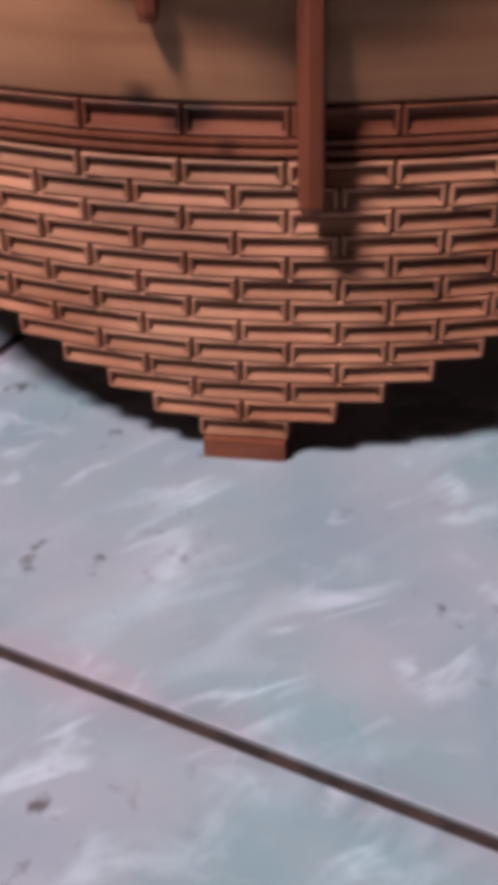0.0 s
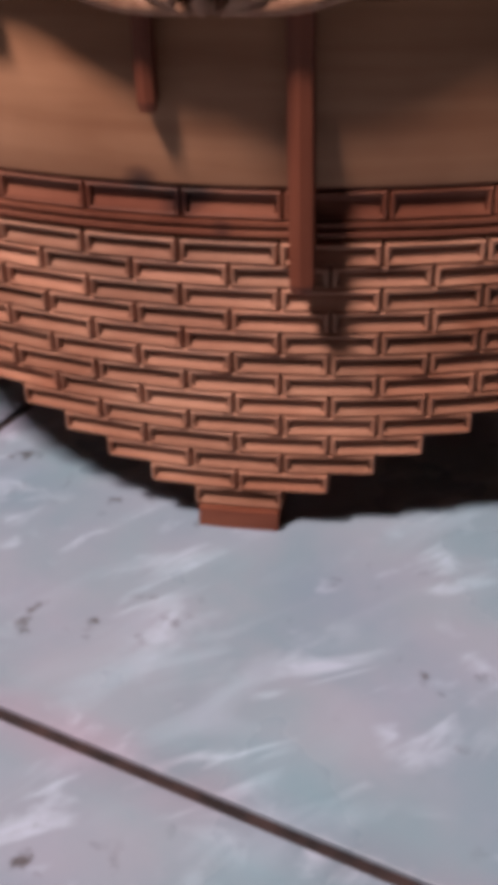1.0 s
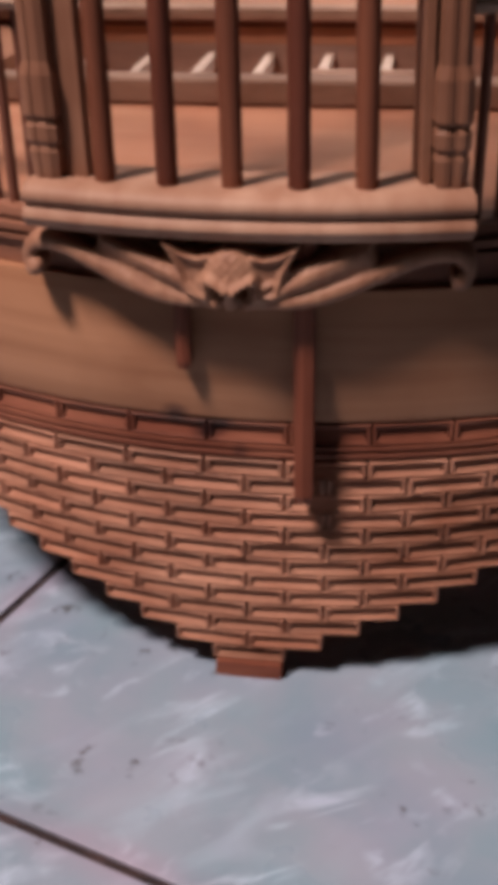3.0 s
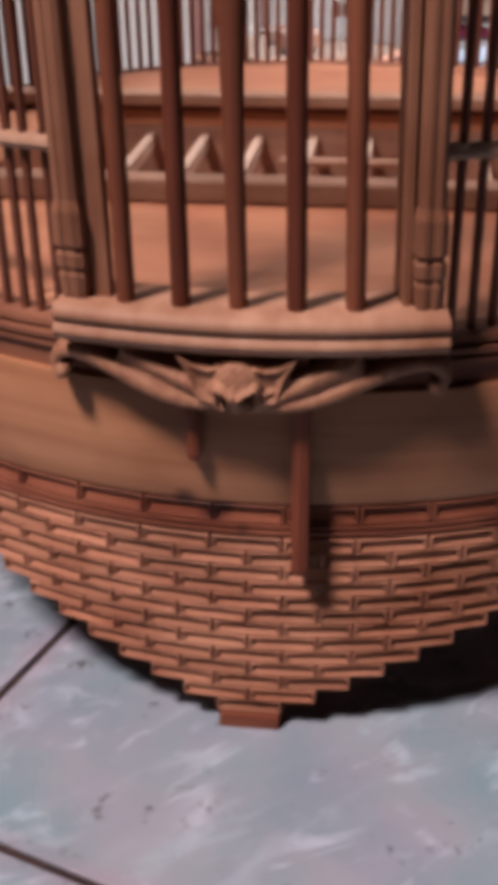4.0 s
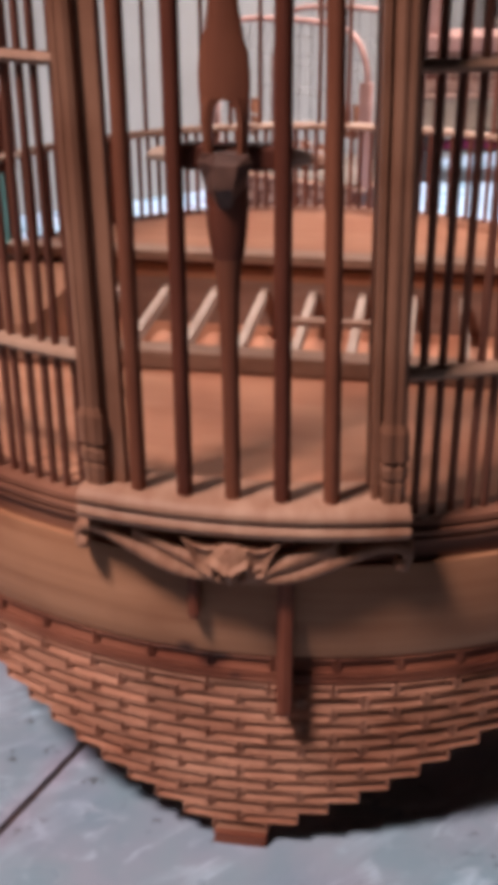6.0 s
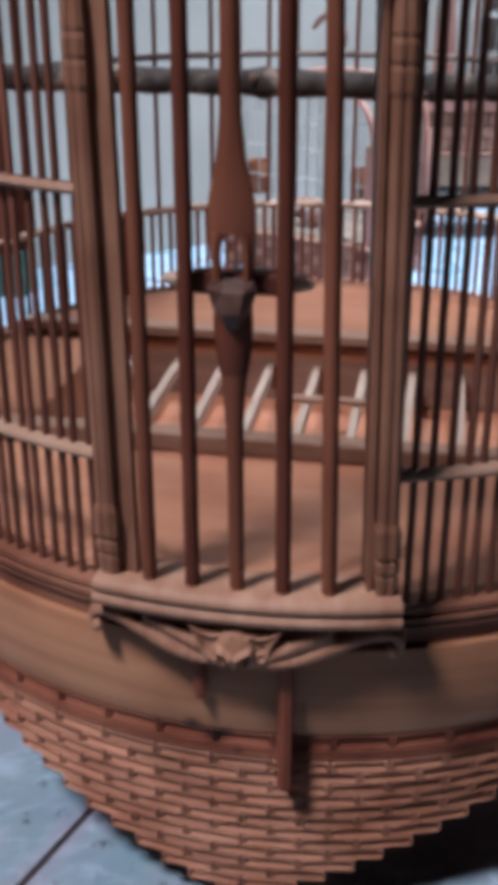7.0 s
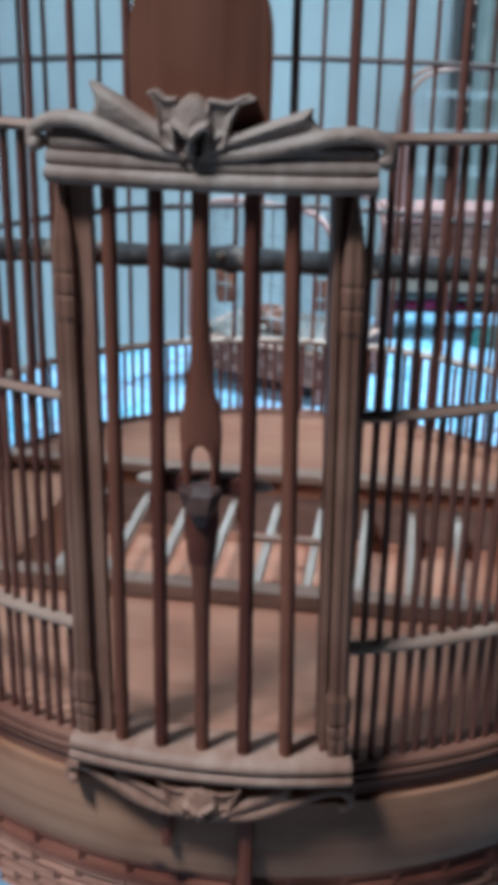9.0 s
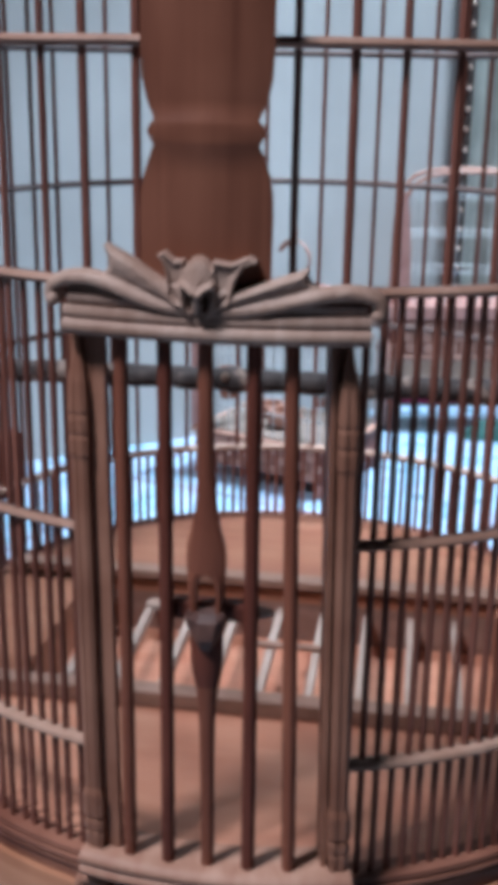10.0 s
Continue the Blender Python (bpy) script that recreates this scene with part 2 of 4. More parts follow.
def mesh_of(name, bm, mat, smooth=False, normals=True):
    if normals:
        bmesh.ops.recalc_face_normals(bm, faces=bm.faces[:])
    me = bpy.data.meshes.new(name)
    bm.to_mesh(me)
    bm.free()
    if smooth:
        me.polygons.foreach_set("use_smooth", [True] * len(me.polygons))
        me.set_sharp_from_angle(angle=radians(38))
    me.materials.append(mat)
    return me


def part(name, bm, mat, parent=None, label="", smooth=False):
    ob = new(name, mesh_of(name, bm, mat, smooth))
    if parent:
        ob.parent = parent
    if label:
        ob["label"] = label
    return ob


def thing(name, label, category, at=(0, 0, 0), group="", kind=""):
    ob = new(name)
    ob.location = at
    ob.empty_display_size = 0.02
    return tagged(ob, label, category, group, kind)


def loft(bm, loops, closed=True, caps=True):
    """Skin between loops of equal length."""
    rows = [[bm.verts.new(p) for p in lp] for lp in loops]
    n = len(rows[0])
    for a, b in zip(rows, rows[1:]):
        for i in range(n if closed else n - 1):
            j = (i + 1) % n
            bm.faces.new((a[i], a[j], b[j], b[i]))
    if caps and closed:
        bm.faces.new(rows[0][::-1])
        bm.faces.new(rows[-1])
    return rows


def tube(bm, pts, radii, n=8, flat=1.0, up=None):
    """A tapered tube along points; flat squeezes it across its second axis."""
    pts = [Vector(p) for p in pts]
    if not hasattr(radii, "__len__"):
        radii = [radii] * len(pts)
    loops = []
    ref = Vector(up) if up else Vector((0.31, 0.17, 0.93))
    for i, p in enumerate(pts):
        d = (pts[min(i + 1, len(pts) - 1)] - pts[max(i - 1, 0)]).normalized()
        if abs(d.dot(ref)) > 0.97:
            ref = Vector((1, 0.1, 0))
        a = d.cross(ref).normalized()
        b = d.cross(a).normalized()
        loops.append([p + radii[i] * (math.cos(k * math.tau / n) * a + flat * math.sin(k * math.tau / n) * b) for k in range(n)])
    loft(bm, loops)


def bent_box(bm, r0, r1, d0, d1, z0, z1, n=None):
    """A block bent round the cage's axis."""
    n = n or max(1, round(abs(d1 - d0) / 2.5))
    loops = []
    for i in range(n + 1):
        d = d0 + (d1 - d0) * i / n
        loops.append([polar(r0, d, z0), polar(r1, d, z0), polar(r1, d, z1), polar(r0, d, z1)])
    loft(bm, loops)


def bent_profile(bm, profile, d0, d1, n):
    """A moulding: a closed (r, z) outline swept from d0 to d1 degrees."""
    loft(bm, [[polar(r, d0 + (d1 - d0) * i / n, z) for r, z in profile] for i in range(n + 1)])


def turned(bm, profile, n=144):
    """A closed (r, z) outline swept all the way round."""
    rows = [[bm.verts.new(polar(r, 360 * i / n, z)) for r, z in profile] for i in range(n)]
    m = len(profile)
    for i in range(n):
        a, b = rows[i], rows[(i + 1) % n]
        for k in range(m):
            bm.faces.new((a[k], a[(k + 1) % m], b[(k + 1) % m], b[k]))


def box(bm, lo, hi):
    vs = [bm.verts.new((x, y, z)) for x in (lo[0], hi[0]) for y in (lo[1], hi[1]) for z in (lo[2], hi[2])]
    for f in ((0, 1, 3, 2), (4, 6, 7, 5), (0, 4, 5, 1), (2, 3, 7, 6), (0, 2, 6, 4), (1, 5, 7, 3)):
        bm.faces.new([vs[i] for i in f])


def soft_box(bm, lo, hi, r=0.001):
    b2 = bmesh.new()
    box(b2, lo, hi)
    bmesh.ops.bevel(b2, geom=b2.edges[:] + b2.verts[:], offset=r, segments=2, affect="EDGES", profile=0.5)
    merge(bm, b2)


def merge(bm, b2, m=None):
    vm = {v: bm.verts.new(m @ v.co if m else v.co) for v in b2.verts}
    for f in b2.faces:
        bm.faces.new([vm[v] for v in f.verts])
    b2.free()


def roughen(bm, amount, size):
    for v in bm.verts:
        v.co += noise.noise_vector(v.co / size) * amount


# ---- the setting ----
ANG = -18.2
TILE_SIZE = 0.40
tile_u = Vector((math.cos(radians(ANG)), math.sin(radians(ANG)), 0))
tile_v = Vector((-tile_u.y, tile_u.x, 0))
tile_origin = Vector((-0.1060, -0.2527, 0))

bm = bmesh.new()
box(bm, (-2.6, -2.6, -0.12), (2.6, 3.0, -0.0012))
floor = tagged(part("floor", bm, GROUT), "marbled pale grey floor tiles with dark reddish grout", "floor", kind="structure")


def room_wall(name, lo, hi, mat):
    bm = bmesh.new()
    box(bm, lo, hi)
    return tagged(part(name, bm, mat), "painted bluish white plaster wall" if mat is WALL_PAINT else "unseen wall, dark to cut bounced light", "wall", kind="structure")


# ceiling and four outer walls are unseen, added to close the room darkly
bm = bmesh.new()
box(bm, (-2.7, -2.7, 2.6), (2.7, 3.1, 2.7))
tagged(part("ceiling", bm, LOW_BOUNCE_CEILING), "unseen ceiling, dark to cut bounced light", "ceiling", kind="structure")
room_wall("wall_north", (-2.6, 1.75, -0.1), (2.6, 1.87, 2.6), LOW_BOUNCE_WALL)
room_wall("wall_south", (-2.6, -2.6, -0.1), (2.6, -2.48, 2.6), LOW_BOUNCE_WALL)
room_wall("wall_east", (2.48, -2.48, -0.1), (2.6, 1.75, 2.6), LOW_BOUNCE_WALL)
room_wall("wall_west", (-2.6, -2.48, -0.1), (-2.48, 1.75, 2.6), LOW_BOUNCE_WALL)
back = room_wall("wall_back", (-2.66, 0.0, -0.1), (1.62, 0.12, 2.6), WALL_PAINT)
back.matrix_world = pose(-0.3481, 0.6854, 0, 0, 0, 37.6)

# ---- the cage ----
cage = thing("bird_cage", "round carved teak bird cage standing on the tiled floor", "bird cage")
RS = 0.205
ROWS_OF_BRICKS, ROW0, PITCH, HALF = 13, 0.0056, 0.00541, 3.14


def brick_mesh(w, h, d=0.0036, deep_y=0.0020):
    """A carved brick: a thin rounded rim, a groove cut inside it, and a bar left standing low in the groove."""
    bm = bmesh.new()
    x, z = w / 2, h / 2
    xi, zt, zb = x - 0.00115, z - 0.00085, -z + 0.00085

    def ring(a, b0, b1, y):
        return [bm.verts.new(p) for p in ((-a, y, b0), (a, y, b0), (a, y, b1), (-a, y, b1))]
    rings = [ring(x, -z, z, d), ring(x, -z, z, 0.0010), ring(x - 0.00025, -z + 0.00022, z - 0.00022, 0.00025), ring(x - 0.0006, -z + 0.00048, z - 0.00048, 0),
             ring(xi + 0.0001, zb - 0.0001, zt + 0.0001, 0.0002), ring(xi, zb, zt, 0.0007), ring(xi - 0.0001, zb + 0.0001, zt - 0.0001, deep_y)]
    for p, q in zip(rings, rings[1:]):
        for i in range(4):
            j = (i + 1) % 4
            bm.faces.new((p[i], p[j], q[j], q[i]))
    bm.faces.new(rings[-1])
    c = zt - 0.33 * h
    lip = ring(xi - 0.0005, zb + 0.0001, zb + 0.0001, 0.0005)[:2]
    top = ring(xi - 0.0007, c, c, 0.0015)[:2]
    foot = ring(xi - 0.0005, zb + 0.0001, c + 0.0003, deep_y)
    bm.faces.new((lip[0], lip[1], top[1], top[0]))
    bm.faces.new((top[0], top[1], foot[2], foot[3]))
    bm.faces.new((lip[1], foot[1], foot[2], top[1]))
    bm.faces.new((foot[0], lip[0], top[0], foot[3]))
    bm.faces.new((foot[0], foot[1], lip[1], lip[0]))
    return bm


brick_data = mesh_of("brick", brick_mesh(2 * HALF * math.pi / 180 * RS - 0.0007, PITCH - 0.0003), BRICK_TEAK)
strip_data = mesh_of("strip_brick", brick_mesh(2 * HALF * math.pi / 180 * RS - 0.0006, 0.0064, deep_y=0.0017), STRIP_TEAK)

skirt_panels = []
for q in range(4):
    c = 90 * q
    bm = bmesh.new()
    for k in range(-13, 13):
        j = max(k, -k - 1)
        bent_box(bm, RS - 0.0068, RS - 0.0031, c + k * HALF, c + (k + 1) * HALF, ROW0 + j * PITCH, 0.0768, 2)
    skirt = part("skirt_panel", bm, TEAK, cage, "stepped apron carved as small bricks")
    skirt_panels.append(skirt)
    bm = bmesh.new()
    bent_box(bm, RS - 0.0075, RS + 0.0012, c - 2.75, c + 2.8, 0.0, ROW0 - 0.0002, 4)
    part("foot", bm, STRIP_TEAK, cage)

# base: two moulded strips, the plain band, the floor ring
bm = bmesh.new()
turned(bm, [(RS - 0.008, 0.0766), (RS - 0.0016, 0.0766), (RS + 0.0002, 0.0772), (RS + 0.0002, 0.0782), (RS - 0.0012, 0.0788), (RS - 0.0012, 0.0791),
            (RS + 0.0003, 0.0796), (RS + 0.0003, 0.0805), (RS - 0.0031, 0.0811), (RS - 0.0031, 0.0876), (RS - 0.0005, 0.0879), (RS - 0.0005, 0.0884), (RS - 0.008, 0.0884)])
lower_strip = part("lower_strip", bm, STRIP_TEAK, cage, "dark reddish moulding with a row of carved bricks")
bm = bmesh.new()
turned(bm, [(RS - 0.008, 0.0886), (RS + 0.0002, 0.0886), (RS + 0.0013, 0.094), (RS + 0.0021, 0.107), (RS + 0.0016, 0.12), (RS + 0.0006, 0.1256), (RS - 0.008, 0.1256)], 180)
part("band", bm, BAND_WOOD, cage, "smooth pale wooden band", True)
bm = bmesh.new()
turned(bm, [(RS - 0.012, 0.1258), (RS - 0.002, 0.1258), (RS - 0.002, 0.1325), (RS - 0.0004, 0.1329), (RS - 0.0004, 0.134), (RS - 0.002, 0.1344),
            (RS - 0.002, 0.1352), (RS, 0.1357), (RS, 0.1374), (RS - 0.002, 0.1379), (RS - 0.002, 0.1388), (RS - 0.0008, 0.1392), (RS - 0.0012, 0.1412), (RS - 0.012, 0.1412)])
part("upper_strip", bm, RAIL_WOOD, cage, "dark reddish moulding under the bars")

# inside: floor boards, the pit with its slats, two rails
RI = 0.1932


def chord_board(bm, y0, y1, z0, z1, r=RI, n=24):
    ys = [y0 + (y1 - y0) * i / n for i in range(n + 1)]
    pts = [(math.sqrt(max(r * r - y * y, 0.0)), y) for y in ys]
    outline = [(x, y) for x, y in pts] + [(-x, y) for x, y in reversed(pts)]
    outline = [p for i, p in enumerate(outline) if i == 0 or (Vector(p) - Vector(outline[i - 1])).length > 1e-5]
    loft(bm, [[Vector((x, y, z)) for x, y in outline] for z in (z0, z1)])


# front and pit boards take the paler copy in place of more light
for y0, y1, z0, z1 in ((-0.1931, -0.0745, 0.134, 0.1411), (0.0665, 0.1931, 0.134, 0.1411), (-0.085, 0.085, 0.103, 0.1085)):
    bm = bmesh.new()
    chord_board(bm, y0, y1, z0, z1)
    part("floor_board", bm, LIT_BOARD if y0 < 0 else BOARD_WOOD, cage, "bare pinkish floor board" if y0 < -0.1 else "bare orange-brown floor board")
for y0, y1, z1 in ((0.0665, 0.0735, 0.1338), (-0.0815, -0.0745, 0.1338)):
    bm = bmesh.new()
    box(bm, (-0.176, y0, 0.1087), (0.176, y1, z1))
    part("pit_wall", bm, PIT_WOOD, cage)
for y0, y1, z0 in ((-0.0815, -0.0705, 0.1413), (0.062, 0.0745, 0.1444)):
    bm = bmesh.new()
    soft_box(bm, (-0.174, y0, z0), (0.174, y1, 0.1502), 0.0012)
    part("rail", bm, HOOP_WOOD, cage)
bm = bmesh.new()
box(bm, (-0.172, 0.0668, 0.1412), (0.172, 0.0740, 0.1443))
part("rail_packing", bm, RED_TEAK, cage)
for i in range(14):
    x = -0.0838 + 0.0267 * (i - 3)
    bm = bmesh.new()
    soft_box(bm, (x - 0.0022, -0.0742, 0.1235), (x + 0.0022, 0.0662, 0.1305), 0.0007)
    if -0.115 < x < 0.112:
        part("slat", bm, PALE_WOOD, cage, "pale thin floor slat")
    else:
        bm.free()
for s in (-1, 1):
    bm = bmesh.new()
    loft(bm, [[Vector((s * 0.131, -0.0742, z)), Vector((s * 0.176, -0.0742, z)), Vector((s * 0.186, -0.02, z)), Vector((s * 0.186, 0.02, z)), Vector((s * 0.178, 0.0662, z)), Vector((s * 0.131, 0.0662, z))] for z in (0.136, 0.1410)])
    part("side_board", bm, BOARD_WOOD, cage, "bare orange-brown side board")
    bm = bmesh.new()
    box(bm, (s * 0.1285 - 0.0022, -0.0742, 0.1087), (s * 0.1285 + 0.0022, 0.0662, 0.1425))
    part("pit_side", bm, BOARD_WOOD, cage)
bm = bmesh.new()
tube(bm, [(-0.014, 0.012, 0.1325), (0.039, 0.0125, 0.1325)], 0.002, 8)
part("cross_stick", bm, HOOP_WOOD, cage)

# hoops and bars
HOOPS = {"low_hoop": 0.192, "middle_hoop": 0.2845, "door_hoop": 0.3779, "upper_hoop": 0.4584, "top_hoop": 0.58}
for nm, z in HOOPS.items():
    bm = bmesh.new()
    t = 0.0023 if nm == "low_hoop" else 0.0020
    if nm in ("low_hoop", "middle_hoop"):
        loops = []
        for i in range(1112):
            d = 13.2 + 0.3 * i
            w = (d - 14.97) if d < 180 else (d - 360 + 14.75)
            swell = 1 - 0.09 * math.cos(w / 1.8 * math.tau)
            loops.append([polar(0.1996 + 0.0036 * math.cos(k * math.tau / 10), d, z + t * swell * math.sin(k * math.tau / 10)) for k in range(10)])
        loft(bm, loops)
    else:
        turned(bm, [(0.1996 + 0.0034 * math.cos(k * math.tau / 10), z + t * math.sin(k * math.tau / 10)) for k in range(10)], 160)
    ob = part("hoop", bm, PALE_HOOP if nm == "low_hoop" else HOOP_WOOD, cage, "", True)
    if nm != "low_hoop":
        # the inner half takes a darker colour than the outer
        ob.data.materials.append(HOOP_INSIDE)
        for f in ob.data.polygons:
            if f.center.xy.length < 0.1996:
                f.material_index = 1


def bar_mesh(name, z0, z1, r):
    bm = bmesh.new()
    tube(bm, [(0, 0, z0), (0, 0, z1)], r, 7)
    return mesh_of(name, bm, BAR_WOOD, True)


BAR_R = 0.00142
upper_long = bar_mesh("upper_long_bar", 0.3779, 0.60, BAR_R)
far_long = bar_mesh("far_long_bar", 0.192, 0.60, BAR_R)
mid_bar = bar_mesh("middle_bar", 0.139, 0.3779, BAR_R)
low_bar = bar_mesh("low_bar", 0.139, 0.192, BAR_R)


def stand_bar(name, data, d):
    ob = new(name, data)
    ob.parent = cage
    ob.location = polar(0.1985 + random.uniform(-0.0003, 0.0003), d + random.uniform(-0.06, 0.06), 0)
    ob.rotation_euler = (random.uniform(-0.0016, 0.0016), random.uniform(-0.0016, 0.0016), random.uniform(0, 3))


for start, step in ((14.97, 1.8), (-14.75, -1.8)):
    for k in range(92):
        d = start + step * k
        stand_bar("bar", mid_bar if abs(d) < 105 else low_bar, d)
for k in range(69):
    d = 2.15 + 5.217 * k
    d = d - 360 if d > 180 else d
    stand_bar("long_bar", upper_long if abs(d) < 105 else far_long, d)

# door
bm = bmesh.new()
bent_profile(bm, [(0.199, 0.1424), (0.2165, 0.1422), (0.2182, 0.1428), (0.2196, 0.1442), (0.2201, 0.1456), (0.2197, 0.1468), (0.2187, 0.1478), (0.2179, 0.1482), (0.2184, 0.1486), (0.2194, 0.1494),
                  (0.2197, 0.1506), (0.2191, 0.1520), (0.2174, 0.1533), (0.2150, 0.1540), (0.199, 0.1540)], -13.6, 15.0, 24)
door = part("door", bm, CARVED, cage, "carved cage door with five bars between two bats", True)


def sink(bm, dz=0.0019):
    """Lowers what sits on the lintel."""
    for v in bm.verts:
        v.co.z -= dz


bm = bmesh.new()
bent_profile(bm, [(0.203, 0.3648), (0.2165, 0.3648), (0.2190, 0.3658), (0.2200, 0.3672), (0.2200, 0.3690), (0.2190, 0.3703), (0.2180, 0.3708), (0.2186, 0.3716), (0.2189, 0.3730), (0.2180, 0.3750), (0.203, 0.3752)], -13.5, 14.2, 24)
sink(bm)
part("lintel", bm, PALE_CARVED, door, "", True)
for d0, d1 in ((-13.2, -4.6), (3.8, 13.8)):
    bm = bmesh.new()
    bent_profile(bm, [(0.204, 0.3754), (0.2166, 0.3754), (0.2174, 0.3764), (0.2176, 0.3784), (0.2166, 0.3792), (0.2160, 0.3794), (0.2160, 0.3808), (0.2146, 0.3818), (0.204, 0.3824)], d0, d1, 10)
    sink(bm)
    part("lintel_tier", bm, PALE_CARVED, door, "", True)
DR = 0.2115


def lean_by(bm, dx):
    """Leans an upright of the door sideways, by dx at the lintel."""
    for v in bm.verts:
        v.co.x += dx * (v.co.z - 0.154) / 0.212


for k in range(-2, 3):
    if k == 0:
        continue
    bm = bmesh.new()
    p = polar(DR, 4.26 * k, 0)
    lean = {-2: -0.0006, -1: -0.0005, 1: -0.0010, 2: -0.0039}[k]
    tube(bm, [(p.x, p.y, 0.1535), (p.x + lean * 0.5, p.y, 0.26), (p.x + lean, p.y, 0.366)], 0.0031, 12, 0.85)
    part("door_bar", bm, DOOR_BAR if k % 2 == 0 else DARK_BAR, door, "" if k % 2 == 0 else "darker reddish bar", True)
# the carved middle bar: a slim foot, a dark swelling, a knob, and a forked blade
bm = bmesh.new()
tube(bm, [(0, -DR, 0.1535), (0, -DR, 0.2), (0, -DR, 0.218), (0, -DR, 0.226), (0, -DR, 0.2345)], [0.0021, 0.0022, 0.0025, 0.0029, 0.0037], 12, 1.25, up=(1, 0, 0.01))
PRONG = [(0.2575, 0.0030, 0.0058), (0.2645, 0.0036, 0.0062), (0.271, 0.0037, 0.0066), (0.2755, 0.0028, 0.0068), (0.2782, 0.0004, 0.0070)]
for s in (-1, 1):
    loft(bm, [[Vector((s * x, -DR + y, z)) for x, y in ((i, -0.0022), (i + (o - i) * 0.5, -0.0027), (o, -0.0010), (o, 0.0010), (i + (o - i) * 0.5, 0.0022), (i, 0.0020))] for z, i, o in PRONG])
BLADE = [(0.2776, 0.0069), (0.2805, 0.0071), (0.285, 0.0071), (0.2895, 0.0066), (0.294, 0.0054), (0.30, 0.0043), (0.312, 0.0032), (0.33, 0.0027), (0.366, 0.0026)]
loft(bm, [[Vector((w * x, -DR + y, z)) for x, y in ((-1, 0.001), (-1, -0.001), (-0.6, -0.0023), (0, -0.0028), (0.6, -0.0023), (1, -0.001), (1, 0.001), (0.6, 0.002), (-0.6, 0.002))] for z, w in BLADE])
lean_by(bm, -0.0018)
part("middle_bar", bm, DOOR_BAR, door, "carved middle bar that widens into a forked blade", True)
bm = bmesh.new()
tube(bm, [(0, -DR, z) for z in (0.2330, 0.2370, 0.2430, 0.2490, 0.2545)], [0.0036, 0.0041, 0.0046, 0.0048, 0.0047], 12, 1.3, up=(1, 0, 0.01))
lean_by(bm, -0.0018)
part("latch_stem", bm, DARK_BAR, door, "dark swelling under the knob", True)
bm = bmesh.new()
loft(bm, [[Vector((x, -DR - y, z)) for x, y in ((-w, 0.002), (-w * 0.3, f), (w * 0.55, f * 0.9), (w, 0.002), (w * 0.6, -0.003), (-w * 0.6, -0.003))]
          for z, w, f in ((0.2478, 0.0030, 0.0045), (0.2546, 0.0060, 0.0088), (0.2608, 0.0078, 0.0072), (0.2632, 0.0068, 0.004))])
lean_by(bm, -0.0018)
part("latch_knob", bm, STAINED, door, "faceted dark-stained latch knob")
bm = bmesh.new()
soft_box(bm, (-0.0150, -0.2088, 0.2572), (0.0148, -0.2016, 0.2642), 0.0012)
roughen(bm, 0.0004, 0.004)
latch = part("latch_peg", bm, DARK_BAR, door, "dark wooden latch block with pale pointed ends")
for s, x0, x1 in ((-1, 0.0148, 0.0250), (1, 0.0146, 0.0232)):
    bm = bmesh.new()
    tube(bm, [(s * x0, -0.2052, 0.2606), (s * (x0 * 0.5 + x1 * 0.5), -0.2052, 0.2608), (s * (x1 - 0.0012), -0.2052, 0.2606), (s * x1, -0.2052, 0.2604)], [0.0028, 0.0025, 0.0017, 0.0007], 8)
    roughen(bm, 0.0003, 0.003)
    part("peg_tip", bm, PALE_WOOD, latch, "pale carved tip")
# posts: a base block, a fluted shaft, a capital block and a pointed tip
for s in (-1, 1):
    bm = bmesh.new()
    c = -12.4 if s < 0 else 13.7
    tilt = -0.0022 if s < 0 else -0.0036

    def cross(z, w, f):
        t, u = polar(1, c + 90, 0), polar(1, c, 0)
        o = polar(0.2105, c, z)
        w, f = w * 0.43, f / 2
        return [o + t * a + u * b for a, b in ((-w, -f), (w, -f), (w, f * 0.8), (w * 0.55, f), (w * 0.25, f), (w * 0.2, f * 0.93), (-w * 0.2, f * 0.93), (-w * 0.25, f), (-w * 0.55, f), (-w, f * 0.8))]
    loft(bm, [cross(z, w, f) for z, w, f in ((0.1535, 0.0066, 0.008), (0.1545, 0.0082, 0.009), (0.1605, 0.0092, 0.0098), (0.1618, 0.0082, 0.0090), (0.1632, 0.0096, 0.0104),
                                            (0.1665, 0.0096, 0.0104), (0.168, 0.0080, 0.0088), (0.1692, 0.0100, 0.0110), (0.1785, 0.0098, 0.0106), (0.1815, 0.0078, 0.0092),
                                            (0.317, 0.0078, 0.0092), (0.319, 0.0088, 0.0100), (0.3245, 0.0088, 0.0100), (0.326, 0.0081, 0.0093), (0.3275, 0.0088, 0.0100), (0.332, 0.0088, 0.0100),
                                            (0.3335, 0.0081, 0.0093), (0.335, 0.0088, 0.0098), (0.346, 0.0076, 0.0086), (0.3640, 0.0012, 0.003))])
    lean_by(bm, tilt)
    part("post", bm, POST_WOOD, door, "carved post with blocks, grooves and a pointed tip")
    bm = bmesh.new()
    d0, d1 = (-9.85, -11.75) if s < 0 else (12.0, 12.5)
    bent_box(bm, 0.2075 if s < 0 else 0.1975, 0.2112, d0, d1, 0.1413, 0.366, 2)
    bent_box(bm, 0.1975, 0.2050, d1, s * 14.4, 0.1413, 0.366, 2)
    lean_by(bm, tilt)
    part("door_jamb", bm, POST_WOOD, door)
